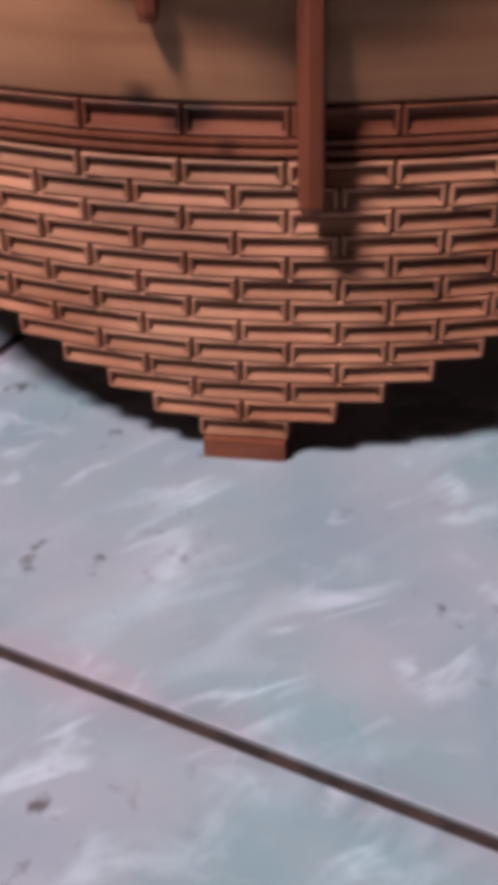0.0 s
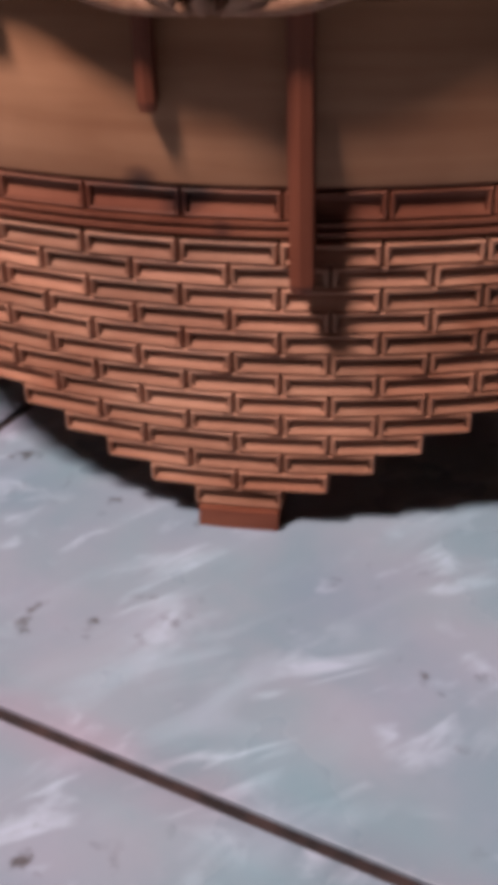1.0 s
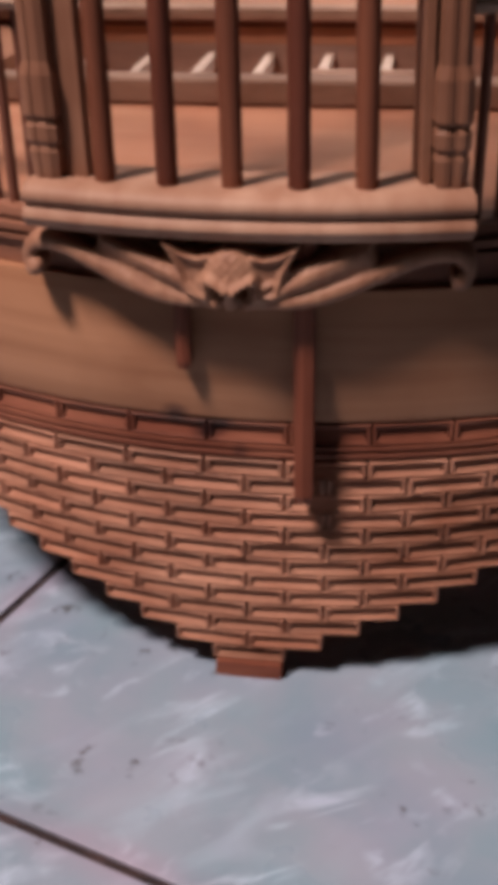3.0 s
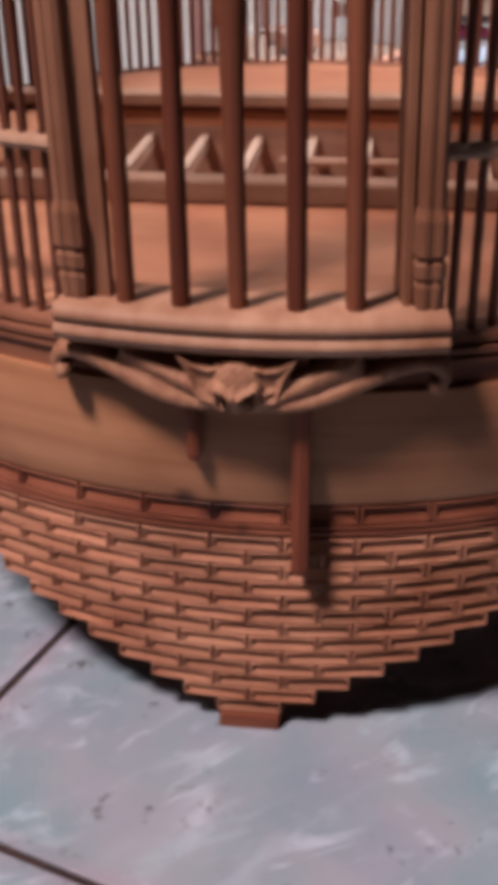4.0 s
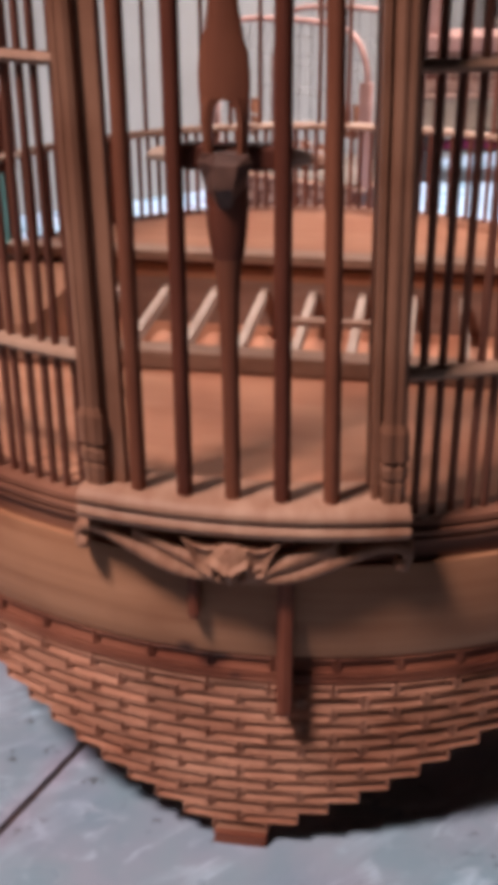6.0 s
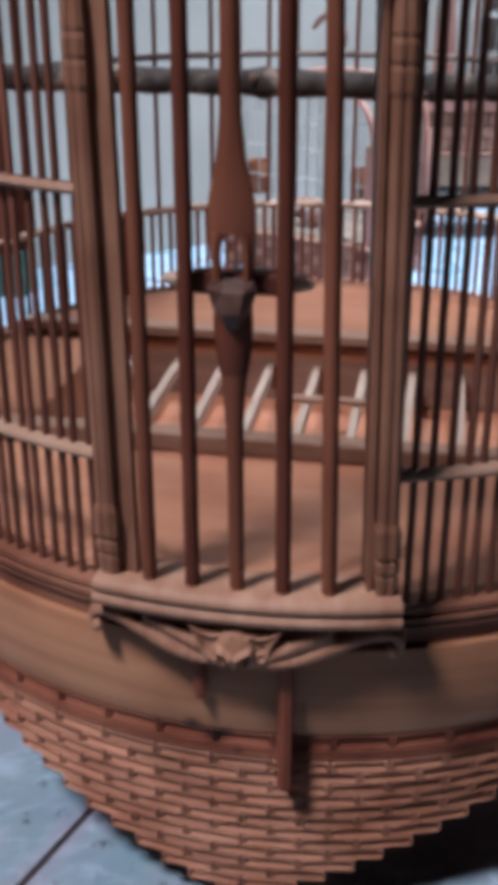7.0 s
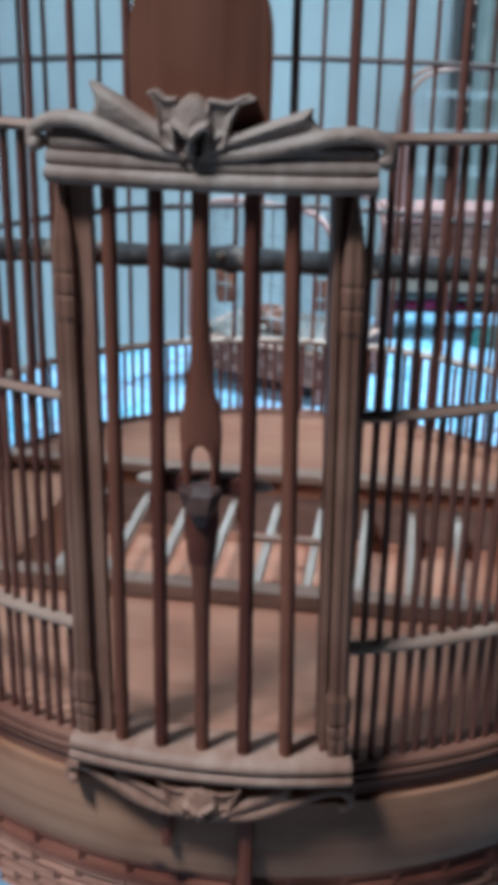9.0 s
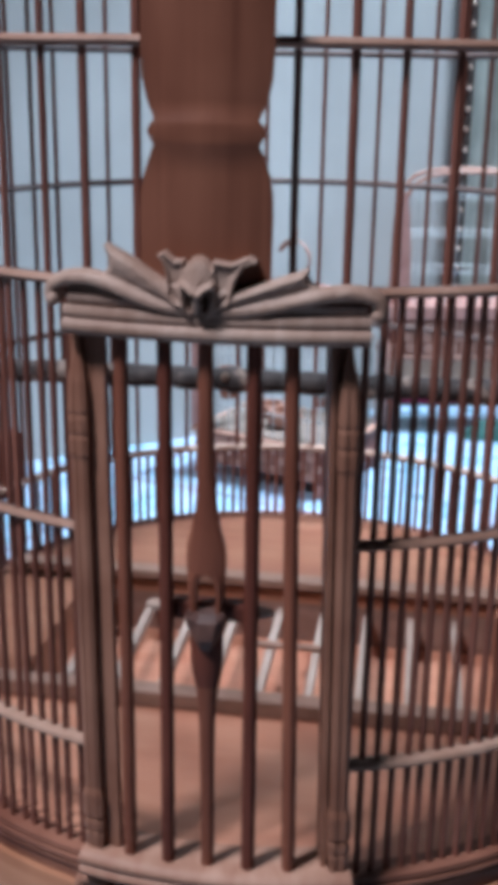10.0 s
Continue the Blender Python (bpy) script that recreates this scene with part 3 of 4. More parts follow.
# two pegs under the rail
for d, r, z0, w in ((4.65, 0.2095, 0.0670, 0.0025), (-3.85, 0.2098, 0.1052, 0.0018)):
    bm = bmesh.new()
    p = polar(r, d, 0)
    loft(bm, [[Vector((p.x + a * k, p.y + b * k, z)) for a, b in ((-w, -w), (0, -w * 1.25), (w, -w), (w, w), (-w, w))] for z, k in ((z0, 0.8), (z0 + 0.002, 1), (0.1426, 1))])
    part("guide_peg", bm, PEG_WOOD, door, "slender square peg")
# head panel over the door
bm = bmesh.new()
HALVES = [(0.372, 0.0213), (0.39, 0.0216), (0.4045, 0.0218), (0.413, 0.0216), (0.419, 0.0206), (0.4255, 0.0183), (0.4285, 0.0168), (0.4305, 0.0180), (0.4325, 0.0190), (0.4345, 0.0183),
          (0.4362, 0.0166), (0.4385, 0.0176), (0.4425, 0.0194), (0.449, 0.0208), (0.458, 0.0213), (0.475, 0.0212), (0.49, 0.02), (0.505, 0.016), (0.52, 0.0105)]
loops = []
for z, w in HALVES:
    e = 0.0012 if 0.4275 < z < 0.4370 else 0.0
    a = math.degrees(w / 0.2145)
    loops.append([polar(0.2085, -a, z)] + [polar(0.2125 + e + 0.0022 * math.cos(k * math.pi / 8), a * k / 4, z) for k in range(-4, 5)] + [polar(0.2085, a, z)])
loft(bm, loops)
for v in bm.verts:
    v.co.x = v.co.x * 1.02 - 0.0018
sink(bm)
part("head_panel", bm, HEAD_PANEL, door, "reddish board with a narrow ribbed waist", True)


# ---- bats ----
def blob(bm, c, s, seg=14, rot=None, bump=0.0):
    b2 = bmesh.new()
    bmesh.ops.create_uvsphere(b2, u_segments=seg, v_segments=seg // 2 + 2, radius=1.0)
    m = Matrix.Translation(c) @ (rot or Matrix.Identity(4)) @ Matrix.Diagonal((*s, 1))
    merge(bm, b2, m)


def sheet(bm, rows, thick):
    """A skin over a grid of points with a back of its own."""
    n, m = len(rows), len(rows[0])
    front = [[bm.verts.new(p) for p in r] for r in rows]
    back = [[bm.verts.new(Vector(p) + Vector((0, thick, 0))) for p in r] for r in rows]
    for i in range(n - 1):
        for j in range(m - 1):
            bm.faces.new((front[i][j], front[i][j + 1], front[i + 1][j + 1], front[i + 1][j]))
            bm.faces.new((back[i][j], back[i + 1][j], back[i + 1][j + 1], back[i][j + 1]))
    rim = [(i, 0) for i in range(n)] + [(n - 1, j) for j in range(1, m)] + [(i, m - 1) for i in range(n - 2, -1, -1)] + [(0, j) for j in range(m - 2, 0, -1)]
    for (a, b), (c, d) in zip(rim, rim[1:] + rim[:1]):
        bm.faces.new((front[a][b], back[a][b], back[c][d], front[c][d]))


def curve(pts, n):
    """Catmull-Rom through points."""
    pts = [Vector(p) for p in pts]
    pts = [2 * pts[0] - pts[1]] + pts + [2 * pts[-1] - pts[-2]]
    out = []
    for k in range(n):
        t = k / (n - 1) * (len(pts) - 3)
        i = min(int(t), len(pts) - 4)
        t -= i
        a, b, c, d = pts[i:i + 4]
        out.append(0.5 * ((2 * b) + (c - a) * t + (2 * a - 5 * b + 4 * c - d) * t * t + (3 * b - a - 3 * c + d) * t ** 3))
    return out


def line_dist(x, z, pts):
    """Distance to a chain of points, and how far along the chain (0 to 1) the nearest place lies."""
    best, along = np.full(x.shape, 9.0), np.zeros(x.shape)
    n = len(pts) - 1
    for k, ((ax, az), (bx, bz)) in enumerate(zip(pts, pts[1:])):
        ux, uz = bx - ax, bz - az
        t = np.clip(((x - ax) * ux + (z - az) * uz) / (ux * ux + uz * uz), 0, 1)
        d = np.hypot(x - ax - t * ux, z - az - t * uz)
        along = np.where(d < best, (k + t) / n, along)
        best = np.minimum(best, d)
    return best, along


def poly_dist(x, z, pts):
    """Signed distance to a closed outline, minus inside."""
    d, _ = line_dist(x, z, pts + pts[:1])
    inside = np.zeros(x.shape, bool)
    for (ax, az), (bx, bz) in zip(pts, pts[1:] + pts[:1]):
        cross = ((az > z) != (bz > z)) & (x < (bx - ax) * (z - az) / ((bz - az) or 1e-9) + ax)
        inside ^= cross
    return np.where(inside, -d, d)


def chain(pts, n=24):
    return [(p.x, p.z) for p in curve([(x, 0, z) for x, z in pts], n)]


class Bat:
    """A bat carved in relief: an outline, and a height over it, both from its limbs."""

    def __init__(self, arms, webs, ears, head, ribs, nod=0.0):
        self.arms, self.webs, self.ears, self.head, self.ribs, self.nod = arms, webs, ears, head, ribs, nod

    def outline(self, x, z):
        hz, kx, kz = self.head
        d = (np.hypot(x / kx, (z - hz) / kz) - 1) * min(kx, kz)
        for s in (0, 1):
            a, t = line_dist(x, z, self.arms[s])
            d = np.minimum(d, a - self.arm_radius(t))
            d = np.minimum(d, poly_dist(x, z, self.webs[s]) - 0.0003)
            d = np.minimum(d, poly_dist(x, z, self.ears[s]) - 0.0003)
        return d

    def arm_radius(self, t):
        return 0.0017 + 0.0008 * np.sin(np.clip(t, 0, 1) * math.pi) + 0.0014 * np.clip((t - 0.9) / 0.1, 0, 1)

    def height(self, x, z):
        hz, kx, kz = self.head
        h = np.full(x.shape, 0.0)
        for s, sign in ((0, -1), (1, 1)):
            w = poly_dist(x, z, self.webs[s])
            px, pz = sign * 0.003, hz - kz * 0.95
            ang = np.arctan2(z - pz, sign * (x - px))
            ridge = np.abs(np.sin(ang * self.ribs[s] + 0.5)) ** 0.8
            web = 0.0014 + 0.0018 * ridge * np.clip(-w / 0.0012, 0.25, 1) + 0.0012 * np.clip(1 - np.abs(x) / 0.03, 0, 1)
            h = np.where(w < 0.0006, np.maximum(h, web), h)
            a, t = line_dist(x, z, self.arms[s])
            r = self.arm_radius(t)
            h = np.maximum(h, np.where(a < r, 0.0015 + 0.95 * np.sqrt(np.clip(r * r - a * a, 0, 1)), 0))
            e = poly_dist(x, z, self.ears[s])
            h = np.where(e < 0.0004, np.maximum(h, 0.0028 + 0.0016 * np.exp(-(e / 0.0009) ** 2)), h)
        q = np.clip(1 - (x / kx) ** 2 - ((z - hz) / kz) ** 2, 0, 1)
        face = np.where(q > 0, 0.0022 + (0.0044 + self.nod) * q ** 0.5, 0)
        face += np.where((q > 0) & (z > hz), 0.00025 * np.sin(x * 2600) * np.sin(z * 2300), 0)
        u, v = np.abs(x) / kx, (z - hz) / kz
        # nose wedge, brows, cheeks, sockets
        face += np.where(q > 0, 0.0016 * np.exp(-(u / np.clip(0.20 - 0.14 * v, 0.1, 0.5)) ** 2) * np.clip(0.35 - v, 0, 0.7), 0)
        b, _ = line_dist(u, v, [(0.16, -0.20), (0.45, -0.02), (0.84, 0.12)])
        face += np.where(q > 0, 0.0027 * np.exp(-(b / 0.10) ** 2), 0)
        c, _ = line_dist(u, v, [(0.40, -0.40), (0.66, -0.24), (0.58, -0.52), (0.38, -0.84)])
        face -= 0.0085 * np.exp(-(c / 0.165) ** 4)
        h = np.maximum(h, face)
        c2, _ = line_dist(u, v, [(0.95, -0.02), (0.84, -0.5), (0.5, -0.98)])
        h += 0.0014 * np.exp(-(c2 / 0.13) ** 2)
        return h


def relief(bat, r, back, x0, x1, z0, z1, step=0.00042):
    nx, nz = int((x1 - x0) / step), int((z1 - z0) / step)
    x, z = np.meshgrid(np.linspace(x0, x1, nx), np.linspace(z0, z1, nz), indexing="ij")
    d = bat.outline(x, z)
    e = step * 0.3
    gx = (bat.outline(x + e, z) - bat.outline(x - e, z)) / (2 * e)
    gz = (bat.outline(x, z + e) - bat.outline(x, z - e)) / (2 * e)
    push = np.where((d > 0) & (d < step * 1.6), d, 0.0)
    xs, zs = x - push * np.clip(gx, -1, 1), z - push * np.clip(gz, -1, 1)
    h = bat.height(xs, zs)
    k = np.ones((3, 3)) / 9
    for _ in range(1):
        p = np.pad(h, 1, mode="edge")
        h = 0.45 * h + 0.55 * sum(p[i:i + nx, j:j + nz] * k[i, j] for i in range(3) for j in range(3))
    edge = np.clip(1 + (d - 0.0002) / 0.0010, 0, 1)
    h = h - 0.0011 * edge ** 2
    keep = d < step * 1.0
    bm = bmesh.new()
    front, rear = {}, {}

    def corner(i, j):
        if (i, j) not in front:
            base = -math.sqrt(r * r - xs[i, j] ** 2)
            rough = 0.0002 * noise.noise(Vector((xs[i, j] * 300, zs[i, j] * 420, 1))) + 0.00016 * noise.noise(Vector((xs[i, j] * 900, zs[i, j] * 1100, 7)))
            front[i, j] = bm.verts.new((xs[i, j], base - h[i, j] + rough, zs[i, j]))
            rear[i, j] = bm.verts.new((xs[i, j], base + back, zs[i, j]))
        return front[i, j], rear[i, j]
    edges = set()
    for i in range(nx - 1):
        for j in range(nz - 1):
            loop = ((i, j), (i + 1, j), (i + 1, j + 1), (i, j + 1))
            if all(keep[c] for c in loop):
                cs = [corner(*c) for c in loop]
                bm.faces.new([c[0] for c in cs])
                bm.faces.new([c[1] for c in reversed(cs)])
                for a, b in zip(loop, loop[1:] + loop[:1]):
                    edges.add((a, b))
    for a, b in sorted(edges):
        if (b, a) not in edges:
            bm.faces.new((front[a], rear[a], rear[b], front[b]))
    return bm


def mirrored(pts, s):
    return [(s * x, z) for x, z in pts]


arm = chain([(0.002, 0.1262), (0.009, 0.1262), (0.018, 0.1271), (0.026, 0.1296), (0.034, 0.1332), (0.0435, 0.1374), (0.0500, 0.1386), (0.0545, 0.1374), (0.0562, 0.1341), (0.0548, 0.1318)], 30)
arm_far = [(0.965 * x, z) for x, z in arm]
web = [(0.004, 0.1258), (0.0045, 0.1326), (0.011, 0.1328), (0.0135, 0.1344), (0.0175, 0.1356), (0.022, 0.1372), (0.028, 0.1398), (0.0338, 0.1420), (0.0334, 0.1400), (0.0345, 0.1372), (0.0365, 0.1342), (0.030, 0.1306), (0.02, 0.1274), (0.010, 0.1258)]
ear = [(0.0166, 0.1412), (0.0138, 0.1368), (0.0122, 0.1331), (0.0108, 0.1286), (0.0060, 0.1276), (0.0048, 0.1384), (0.0078, 0.1374), (0.0120, 0.1384)]
LOWER_BAT = Bat([mirrored(arm_far, -1), arm], [mirrored(web, -1), web], [mirrored(ear, -1), ear], (0.1324, 0.0070, 0.0080), (7.0, 9.0), -0.0002)
bm = relief(LOWER_BAT, 0.2146, 0.0052, -0.061, 0.061, 0.1205, 0.1435)
for v in bm.verts:
    side = (v.co.x / 0.055) ** 2
    v.co.y += 0.0036 * side
    v.co.z += 0.0006 - (0.0016 if v.co.x > 0 else 0.0021) * side
part("lower_bat_carving", bm, BAT_WOOD, door, "carved bat with spread wings and curled tips", True)

arm_a = chain([(0.003, 0.3756), (0.012, 0.3764), (0.021, 0.3784), (0.032, 0.3824), (0.041, 0.3846), (0.049, 0.3842), (0.0545, 0.3818), (0.0562, 0.3788), (0.0552, 0.3772)], 30)
arm_b = chain([(0.003, 0.3754), (0.012, 0.3758), (0.022, 0.3774), (0.033, 0.3804), (0.042, 0.3824), (0.050, 0.3824), (0.0555, 0.3806), (0.0578, 0.3774), (0.0568, 0.3756)], 30)
web_a = [(0.004, 0.3752), (0.005, 0.386), (0.0125, 0.3850), (0.0150, 0.3856), (0.0190, 0.3876), (0.0265, 0.3920), (0.0354, 0.3962), (0.0338, 0.3922), (0.0336, 0.3890), (0.037, 0.3850), (0.030, 0.3806), (0.02, 0.3772), (0.010, 0.3754)]
web_b = [(0.004, 0.3752), (0.005, 0.386), (0.0125, 0.3830), (0.0160, 0.3830), (0.0210, 0.3852), (0.0270, 0.3876), (0.0336, 0.3902), (0.0334, 0.3874), (0.0345, 0.3854), (0.039, 0.3828), (0.030, 0.3790), (0.02, 0.3764), (0.010, 0.3752)]
ear_a = [(0.0160, 0.3940), (0.0138, 0.3947), (0.0098, 0.3922), (0.0060, 0.3925), (0.0060, 0.3775), (0.0112, 0.3785), (0.0122, 0.3840), (0.0126, 0.3886), (0.0140, 0.3923)]
ear_b = [(0.0190, 0.3926), (0.0172, 0.3939), (0.0120, 0.3916), (0.0060, 0.3925), (0.0060, 0.3775), (0.0112, 0.3785), (0.0122, 0.3828), (0.0132, 0.3872), (0.0155, 0.3914)]
UPPER_BAT = Bat([mirrored(arm_a, -1), arm_b], [mirrored(web_a, -1), web_b], [mirrored(ear_a, -1), ear_b], (0.3842, 0.0076, 0.0096), (7.5, 9.0))
bm = relief(UPPER_BAT, 0.2164, 0.0040, -0.062, 0.062, 0.371, 0.3985)
for v in bm.verts:
    v.co.x -= 0.0042 * math.exp(-((v.co.x - 0.010) / 0.018) ** 2) + 0.0008 * max(0.0, v.co.x / 0.05)
sink(bm)
part("upper_bat_carving", bm, PALE_CARVED, door, "carved bat with raised ears and folded wings", True)

# a brown feeder box hung on the bars
feeder = thing("feeder_box", "small brown wooden feeder box hung on the cage bars", "feeder")
feeder.matrix_world = Matrix.Translation(polar(0.2095, -116, 0.182)) @ Matrix.Rotation(radians(-116), 4, "Z")
bm = bmesh.new()
soft_box(bm, (-0.013, -0.014, 0.0), (0.013, 0.006, 0.038), 0.0012)
part("box", bm, RED_TEAK, feeder)
bm = bmesh.new()
soft_box(bm, (-0.014, -0.015, 0.0382), (0.014, 0.006, 0.0412), 0.0008)
part("lid", bm, RED_TEAK, feeder)

# perch
perch = thing("perch", "rough dark bark-covered branch perch across the cage", "perch", (0, 0, 0))
bm = bmesh.new()
pts = curve([(-0.199, -0.010, 0.294), (-0.1, -0.003, 0.2932), (0, 0.0016, 0.2925), (0.1, 0.007, 0.2918), (0.199, 0.013, 0.291)], 90)
tube(bm, pts, [0.0061 + 0.0011 * noise.noise(Vector((i * 0.21, 3, 1))) + (0.0012 if i % 17 == 5 else 0) for i in range(90)], 14)
roughen(bm, 0.0009, 0.009)
part("branch", bm, BARK, perch, "", True)
for i in (9, 24, 38, 55, 71):
    bm = bmesh.new()
    d = Vector((0.1, -0.8, 0.4 - 0.9 * (i % 2))).normalized()
    tube(bm, [pts[i] + d * 0.003, pts[i] + d * 0.0072, pts[i] + d * 0.0086], [0.0034, 0.0026, 0.0012], 8)
    roughen(bm, 0.0004, 0.003)
    part("knot", bm, KNOT, perch, "pale cut knot", True)


# ---- things behind the cage ----
def wire(bm, pts, r=0.0008, n=5):
    tube(bm, pts, r, n)


def square_cage():
    """A small square wire cage with rounded shoulders on a carved base."""
    ob = thing("square_bird_cage", "small square wire bird cage with pinkish wooden frame on the tiles", "bird cage")
    ob.matrix_world = pose(-0.0935, 0.6335, 0, 0, 0, -22)
    w, dp, zb, zs, zt = 0.0855, 0.135, 0.056, 0.165, 0.204
    bm = bmesh.new()
    soft_box(bm, (-w, 0, 0.016), (w, dp, 0.0515), 0.002)
    base = part("base", bm, RED_TEAK, ob)
    for x in (-w, w - 0.012):
        for y in (-0.001, dp - 0.011):
            bm = bmesh.new()
            soft_box(bm, (x, y, 0.0), (x + 0.012, y + 0.012, 0.0158), 0.001)
            part("foot", bm, PINK_PAINT, ob)
    bm = bmesh.new()
    soft_box(bm, (-w - 0.004, -0.004, 0.0517), (w + 0.004, dp + 0.004, zb), 0.0012)
    part("base_rim", bm, RATTAN, ob)
    for j in range(3):
        for k in range(7):
            bm = bmesh.new()
            x = -w + 0.012 + (k + 0.5 * (j % 2)) * 0.0228
            if x + 0.01 < w:
                soft_box(bm, (x - 0.0098, -0.0018, 0.0185 + j * 0.0108), (x + 0.0098, 0.002, 0.0278 + j * 0.0108), 0.0007)
                part("brick", bm, RATTAN, base)
            else:
                bm.free()
    for y in (0.004, dp - 0.004):
        bm = bmesh.new()
        arch = curve([(-w, y, zb), (-w, y, 0.12), (-w, y, zs), (-w * 0.86, y, 0.193), (-w * 0.6, y, zt), (0, y, zt + 0.003), (w * 0.6, y, zt), (w * 0.86, y, 0.193), (w, y, zs), (w, y, 0.12), (w, y, zb)], 40)
        tube(bm, arch, 0.0030, 8)
        for sx in (-1, 1):
            soft_box(bm, (sx * w - 0.0062, y - 0.003, zb), (sx * w + 0.0062, y + 0.003, zs - 0.01), 0.001)
        part("arch", bm, PINK_PAINT, ob, "pinkish bent wooden arch", True)
        for z in (0.085, 0.115, 0.145, 0.175):
            bm = bmesh.new()
            wire(bm, [(-w, y, z), (w, y, z)])
            part("wire", bm, WIRE, ob)
        for k in range(1, 12):
            x = -w + 2 * w * k / 12
            bm = bmesh.new()
            wire(bm, [(x, y, zb), (x, y, zt + 0.001 - (0.012 if k in (1, 11) else 0))])
            part("wire", bm, WIRE, ob)
    for s in (-1, 1):
        for k in range(1, 9):
            bm = bmesh.new()
            y = dp * k / 9
            wire(bm, [(s * w, y, zb), (s * w, y, zs), (s * w * 0.86, y, 0.193)])
            part("wire", bm, WIRE, ob)
    bm = bmesh.new()
    pts = [(0.0, dp / 2, zt), (0, dp / 2, 0.218)] + [(0.022 * math.sin(a) * (1 - a / 22), dp / 2, 0.248 - 0.02 * math.cos(a)) for a in [0.4 * i for i in range(12)]] + [(0.004, dp / 2, 0.275), (-0.004, dp / 2, 0.285), (0.003, dp / 2, 0.302)]
    tube(bm, curve(pts, 70), 0.0017, 7)
    part("hook", bm, RATTAN, ob, "twisted rattan hanging hook", True)
    bm = bmesh.new()
    soft_box(bm, (-w + 0.004, 0.004, zb + 0.0003), (w - 0.004, dp - 0.004, zb + 0.0018), 0.0005)
    part("floor_paper", bm, PAPER, ob, "greenish white paper on the cage floor")
    cup = part("feeder_cup", cup_mesh(0.012, 0.034), TEAK, ob, "brown oval feeder cup", True)
    cup.location = (-0.052, 0.018, 0.092)
    cup = part("feeder_cup", cup_mesh(0.009, 0.03), TEAK, ob, "", True)
    cup.location = (0.066, 0.016, 0.100)
    cup = part("feeder_cup", cup_mesh(0.02, 0.02), RATTAN, ob, "brown feeder cup", True)
    cup.location = (0.004, 0.05, zb + 0.002)
    cup = part("feeder_cup", cup_mesh(0.016, 0.016), RATTAN, ob, "", True)
    cup.location = (-0.03, 0.08, zb + 0.002)
    return ob


def cup_mesh(r, h):
    bm = bmesh.new()
    loft(bm, [[Vector((q * math.cos(k * math.tau / 16), q * math.sin(k * math.tau / 16), z)) for k in range(16)] for q, z in
              ((r * 0.7, 0), (r * 0.98, h * 0.3), (r, h * 0.7), (r * 0.92, h), (r * 0.82, h), (r * 0.85, h * 0.4), (r * 0.5, h * 0.15))])
    return bm


def arched_cage(m):
    """A flat wire cage with a wide tapered post at each front corner, an arched top and a carved base."""
    ob = thing("arched_bird_cage", "arched wire bird cage with broad pinkish posts and banded base", "bird cage")
    ob.matrix_world = m
    w, dp, zb, zs, zt = 0.215, 0.060, 0.104, 0.243, 0.264
    for z0, z1, e, mat, lab in ((0.0, 0.034, 0.0, PAPER_BOARD, "cream painted lower board"), (0.0345, 0.040, 0.004, RATTAN, ""), (0.0405, 0.086, 0.0, RED_TEAK, ""), (0.0865, zb, 0.005, PINK_PAINT, "")):
        bm = bmesh.new()
        soft_box(bm, (-e, -e, z0), (w + e, dp, z1), 0.0012)
        band = part("base_band", bm, mat, ob, lab)
        if mat is RED_TEAK:
            for j in range(3):
                for k in range(9):
                    x = 0.004 + 0.0225 * k + 0.011 * (j % 2)
                    if x + 0.02 < w:
                        bm = bmesh.new()
                        soft_box(bm, (x, -0.0022, z0 + 0.002 + j * 0.0145), (x + 0.0205, 0.002, z0 + 0.0145 + j * 0.0145), 0.0008)
                        part("brick", bm, RATTAN, band)
    for s, x0 in ((1, 0.0), (-1, w)):
        bm = bmesh.new()
        loft(bm, [[Vector((x0 + s * a, y, z)) for a, y in ((l, 0.0), (r, 0.0), (r, 0.006), (l, 0.006))] for z, l, r in ((zb, 0.0, 0.028), (0.17, 0.004, 0.026), (0.215, 0.010, 0.022), (zs, 0.015, 0.018))])
        part("corner_post", bm, PINK_PAINT, ob, "broad pinkish post tapering upwards")
    for y in (0.004, dp - 0.004):
        bm = bmesh.new()
        tube(bm, curve([(0.012, y, zb), (0.013, y, 0.17), (0.016, y, 0.225), (0.028, y, 0.251), (0.055, y, zt), (w / 2, y, zt + 0.003), (w - 0.055, y, zt), (w - 0.028, y, 0.251), (w - 0.016, y, 0.225), (w - 0.013, y, 0.17), (w - 0.012, y, zb)], 44), 0.0026, 8)
        part("arch", bm, RATTAN, ob, "", True)
        for k in range(1, 19 if y < 0.05 else 1):
            x = 0.014 + (w - 0.028) * k / 19
            top = zt + 0.001 - 0.022 * max(0.0, (abs(x - w / 2) - 0.045) / 0.055) ** 2
            bm = bmesh.new()
            wire(bm, [(x, y, zb), (x, y, top)], 0.0007)
            part("wire", bm, WIRE, ob)
        for z in (0.145, 0.19, 0.235):
            bm = bmesh.new()
            wire(bm, [(0.012, y, z), (w - 0.012, y, z)], 0.0007)
            part("wire", bm, WIRE, ob)
    for k in range(1, 6):
        for x in (0.013, w - 0.013):
            bm = bmesh.new()
            wire(bm, [(x, dp * k / 6, zb), (x, dp * k / 6, 0.225)], 0.0007)
            part("wire", bm, WIRE, ob)
    return ob


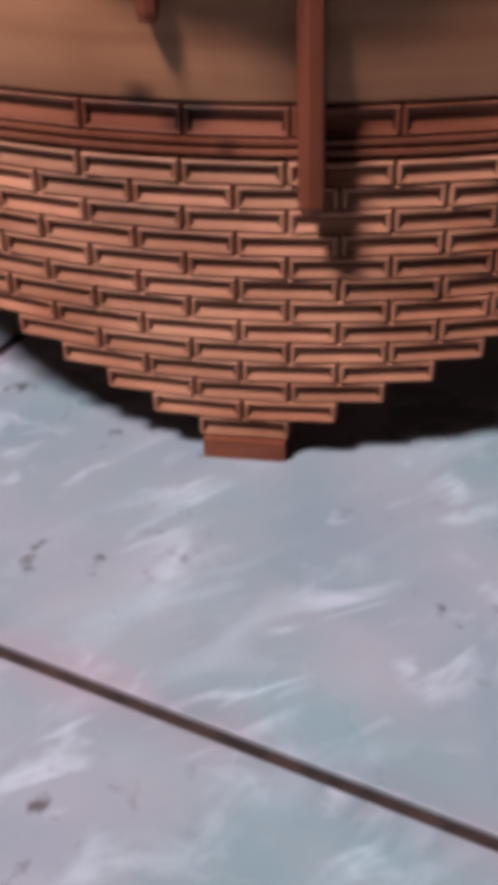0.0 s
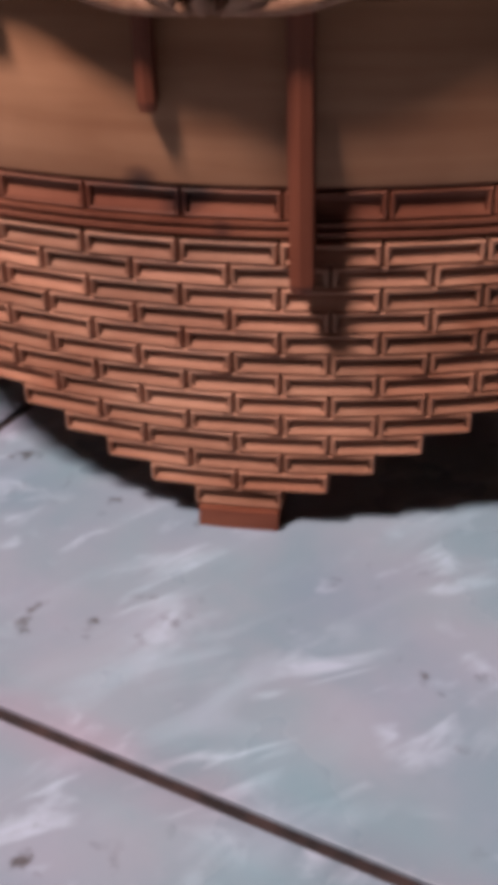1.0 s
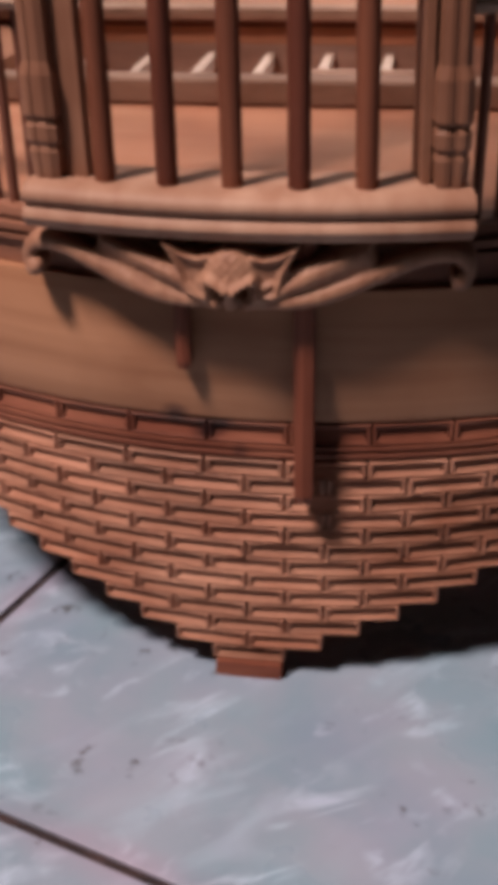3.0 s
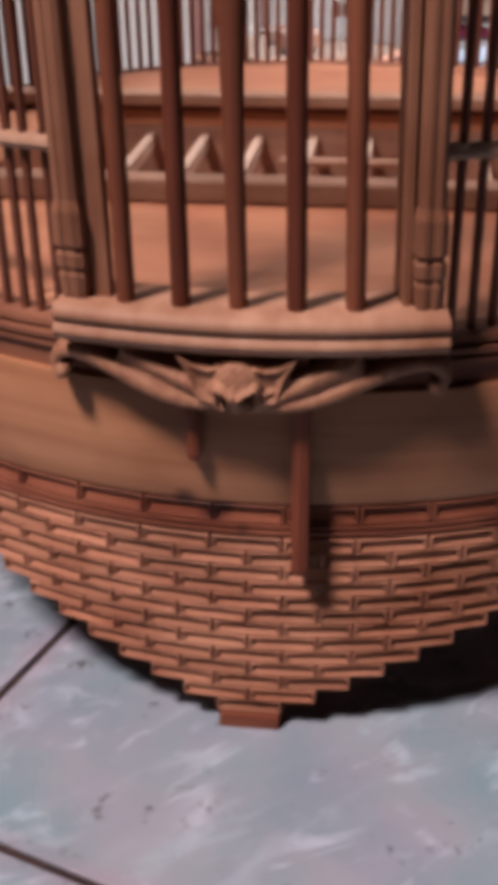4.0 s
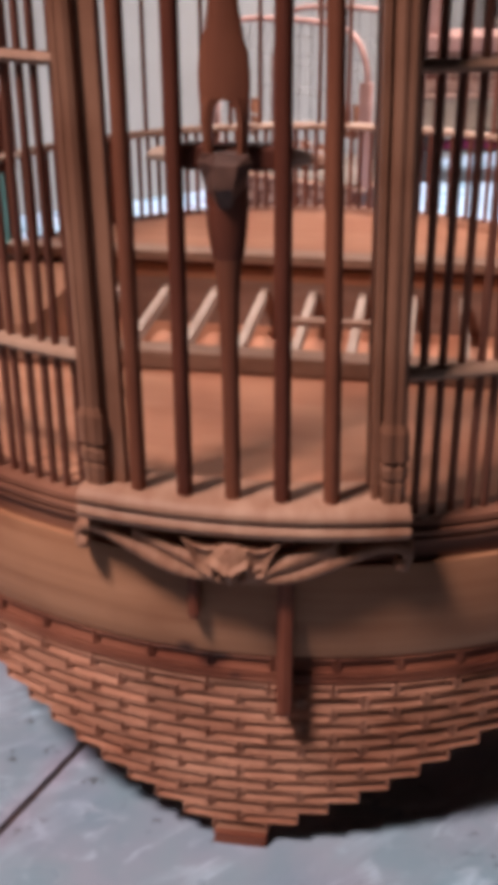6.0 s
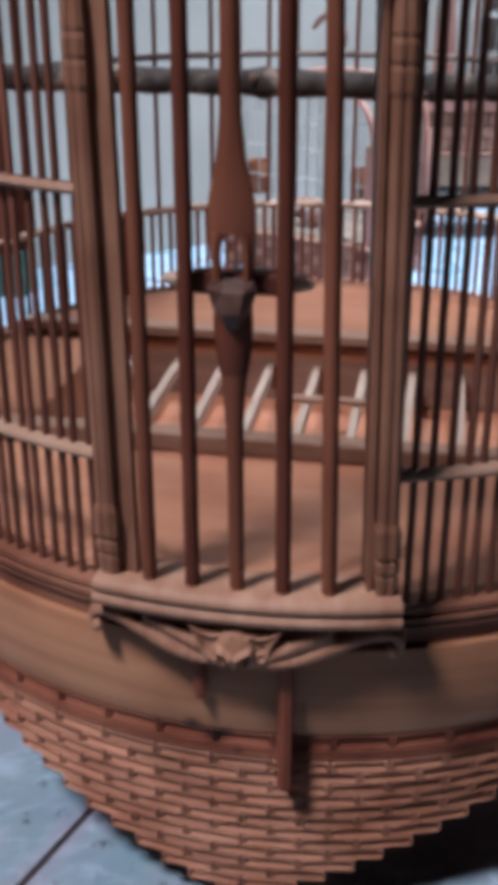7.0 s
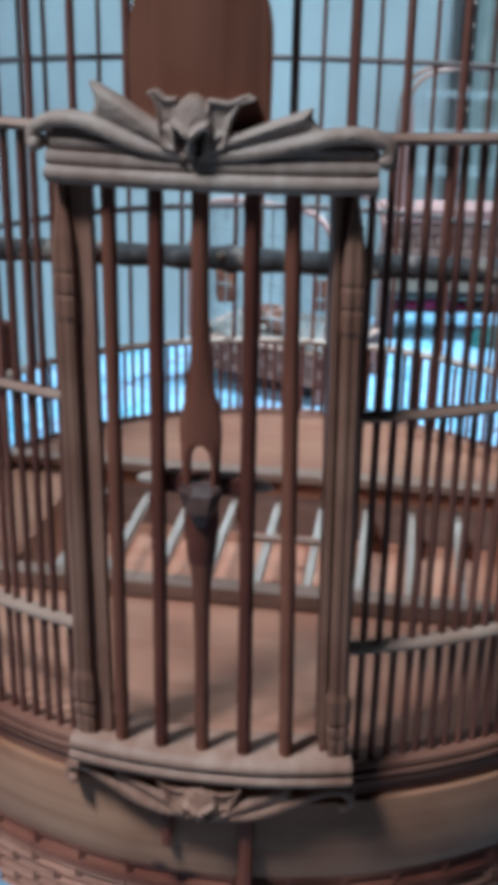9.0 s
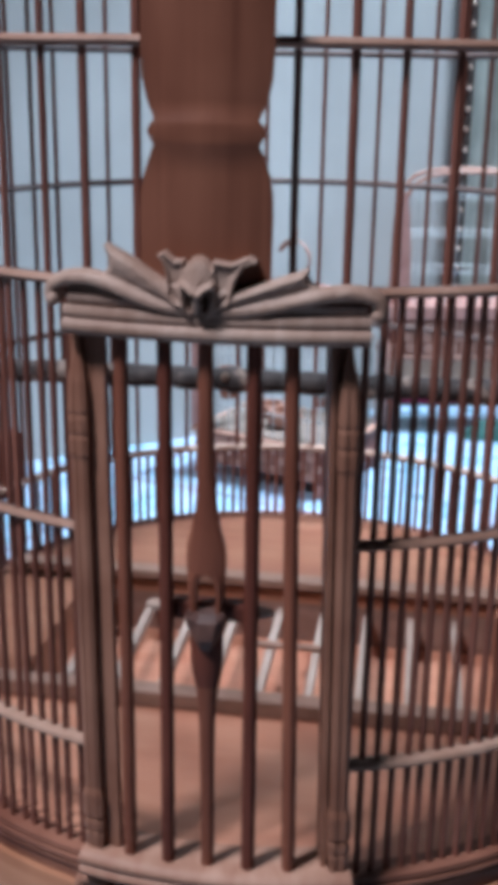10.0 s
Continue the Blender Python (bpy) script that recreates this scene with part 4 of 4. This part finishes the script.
def heap(name, label, category, at, size, mat, seed, lumps=1.0):
    """Crumpled cloth: a low mound with folds."""
    bm = bmesh.new()
    n = 36
    grid = []
    for i in range(n):
        row = []
        for j in range(n):
            u, v = 2 * i / (n - 1) - 1, 2 * j / (n - 1) - 1
            a = max(0.0, 1 - (u * u + v * v) ** 1.3)
            f = 0.55 + 0.45 * noise.noise(Vector((u * 2.6 + seed, v * 2.6, seed))) + 0.25 * abs(noise.noise(Vector((u * 6 + seed, v * 6, 3))))
            row.append(bm.verts.new((u * size[0], v * size[1], max(0.0, a ** 0.5 * f * size[2] * lumps))))
        grid.append(row)
    for i in range(n - 1):
        for j in range(n - 1):
            bm.faces.new((grid[i][j], grid[i + 1][j], grid[i + 1][j + 1], grid[i][j + 1]))
    ob = part(name, bm, mat, None, "", True)
    ob.location = at
    return tagged(ob, label, category)


square_cage()
arched_cage(pose(0.034, 0.86, 0.064, 0, 0, 10))
stand = thing("low_stand", "low dark wooden stand under an arched cage", "stand")
stand.matrix_world = pose(0.034, 0.86, 0, 0, 0, 10)
bm = bmesh.new()
soft_box(bm, (0.004, 0.004, 0.054), (0.212, 0.058, 0.0638), 0.003)
part("stand_top", bm, DARK, stand)
for x in (0.006, 0.196):
    for y in (0.008, 0.044):
        bm = bmesh.new()
        soft_box(bm, (x, y, 0.0), (x + 0.012, y + 0.012, 0.0538), 0.002)
        part("leg", bm, DARK, stand)
bm = bmesh.new()
soft_box(bm, (0.004, 0.004, 0.036), (0.212, 0.058, 0.0400), 0.0015)
part("lower_shelf", bm, DARK, stand)
magenta = heap("magenta_cloth", "crumpled magenta cloth on a low shelf", "cloth", (0, 0, 0), (0.054, 0.015, 0.013), MAGENTA, 4)
magenta.matrix_world = pose(0.034, 0.86, 0.0402, 0, 0, 10) @ Matrix.Translation((0.055, 0.020, 0))
heap("green_cloth", "dark green cloth heaped by the wall", "cloth", (-0.392, 0.575, 0.001), (0.032, 0.026, 0.12), GREEN_CLOTH, 2)
heap("dark_cloth", "crumpled dark green cloth on the floor tiles", "cloth", (0.19, 0.87, 0.001), (0.05, 0.02, 0.03), GREEN_CLOTH, 9)

# curtain at the wall, hung in folds, with a beaded edge
curtain = thing("curtain", "grey khaki curtain hanging in folds against the wall", "curtain")
curtain.matrix_world = pose(-0.3481, 0.6854, 0, 0, 0, 37.6)
bm = bmesh.new()
cols = []
for i in range(90):
    x = 0.590 + 0.6 * i / 89
    y = -0.013 + 0.007 * math.sin(i * 0.62) + 0.003 * math.sin(i * 1.9)
    cols.append([(x, y, 0.14), (x, y, 0.5), (x, y, 1.0), (x, y, 1.5)])
sheet(bm, cols, 0.0015)
part("cloth", bm, CURTAIN, curtain, "", True)
bm = bmesh.new()
soft_box(bm, (0.567, -0.017, 0.12), (0.588, -0.011, 1.5), 0.001)
strip = part("edge_strip", bm, DARK, curtain, "dark beaded edge")
for k in range(40):
    bm = bmesh.new()
    blob(bm, (0.5775, -0.020, 0.14 + k * 0.026), (0.0030, 0.0030, 0.0038), 8)
    part("bead", bm, PALE_WOOD, strip)

# pieces last
# row j holds j + 1 bricks, each row wider by half a brick on either side
for q, skirt in enumerate(skirt_panels):
    for j in range(ROWS_OF_BRICKS):
        for k in range(j + 1):
            d = 90 * q + (2 * k - j) * HALF
            ob = new("brick", brick_data)
            ob.parent = skirt
            ob.matrix_basis = Matrix.Translation(polar(RS + random.uniform(-0.0002, 0.0002), d, ROW0 + (j + 0.5) * PITCH)) @ Matrix.Rotation(radians(d), 4, "Z")
for i in range(58):
    d = 0.35 + i * 360 / 58
    ob = new("strip_brick", strip_data)
    ob.parent = lower_strip
    ob.matrix_basis = Matrix.Translation(polar(RS, d, 0.0843)) @ Matrix.Rotation(radians(d), 4, "Z")
tile_data = None
for a in range(-6, 7):
    for b in range(-6, 8):
        c = tile_origin + tile_u * ((a + 0.5) * TILE_SIZE) + tile_v * ((b + 0.5) * TILE_SIZE)
        if not (-2.2 < c.x < 2.2 and -2.2 < c.y < 1.45):
            continue
        if tile_data is None:
            bm = bmesh.new()
            h = TILE_SIZE / 2 - 0.0016
            soft_box(bm, (-h, -h, -0.008), (h, h, 0.0), 0.0003)
            tile_data = mesh_of("tile", bm, TILE)
        ob = new("tile", tile_data)
        ob.parent = floor
        ob.matrix_basis = Matrix.Translation(c) @ Matrix.Rotation(radians(ANG), 4, "Z")
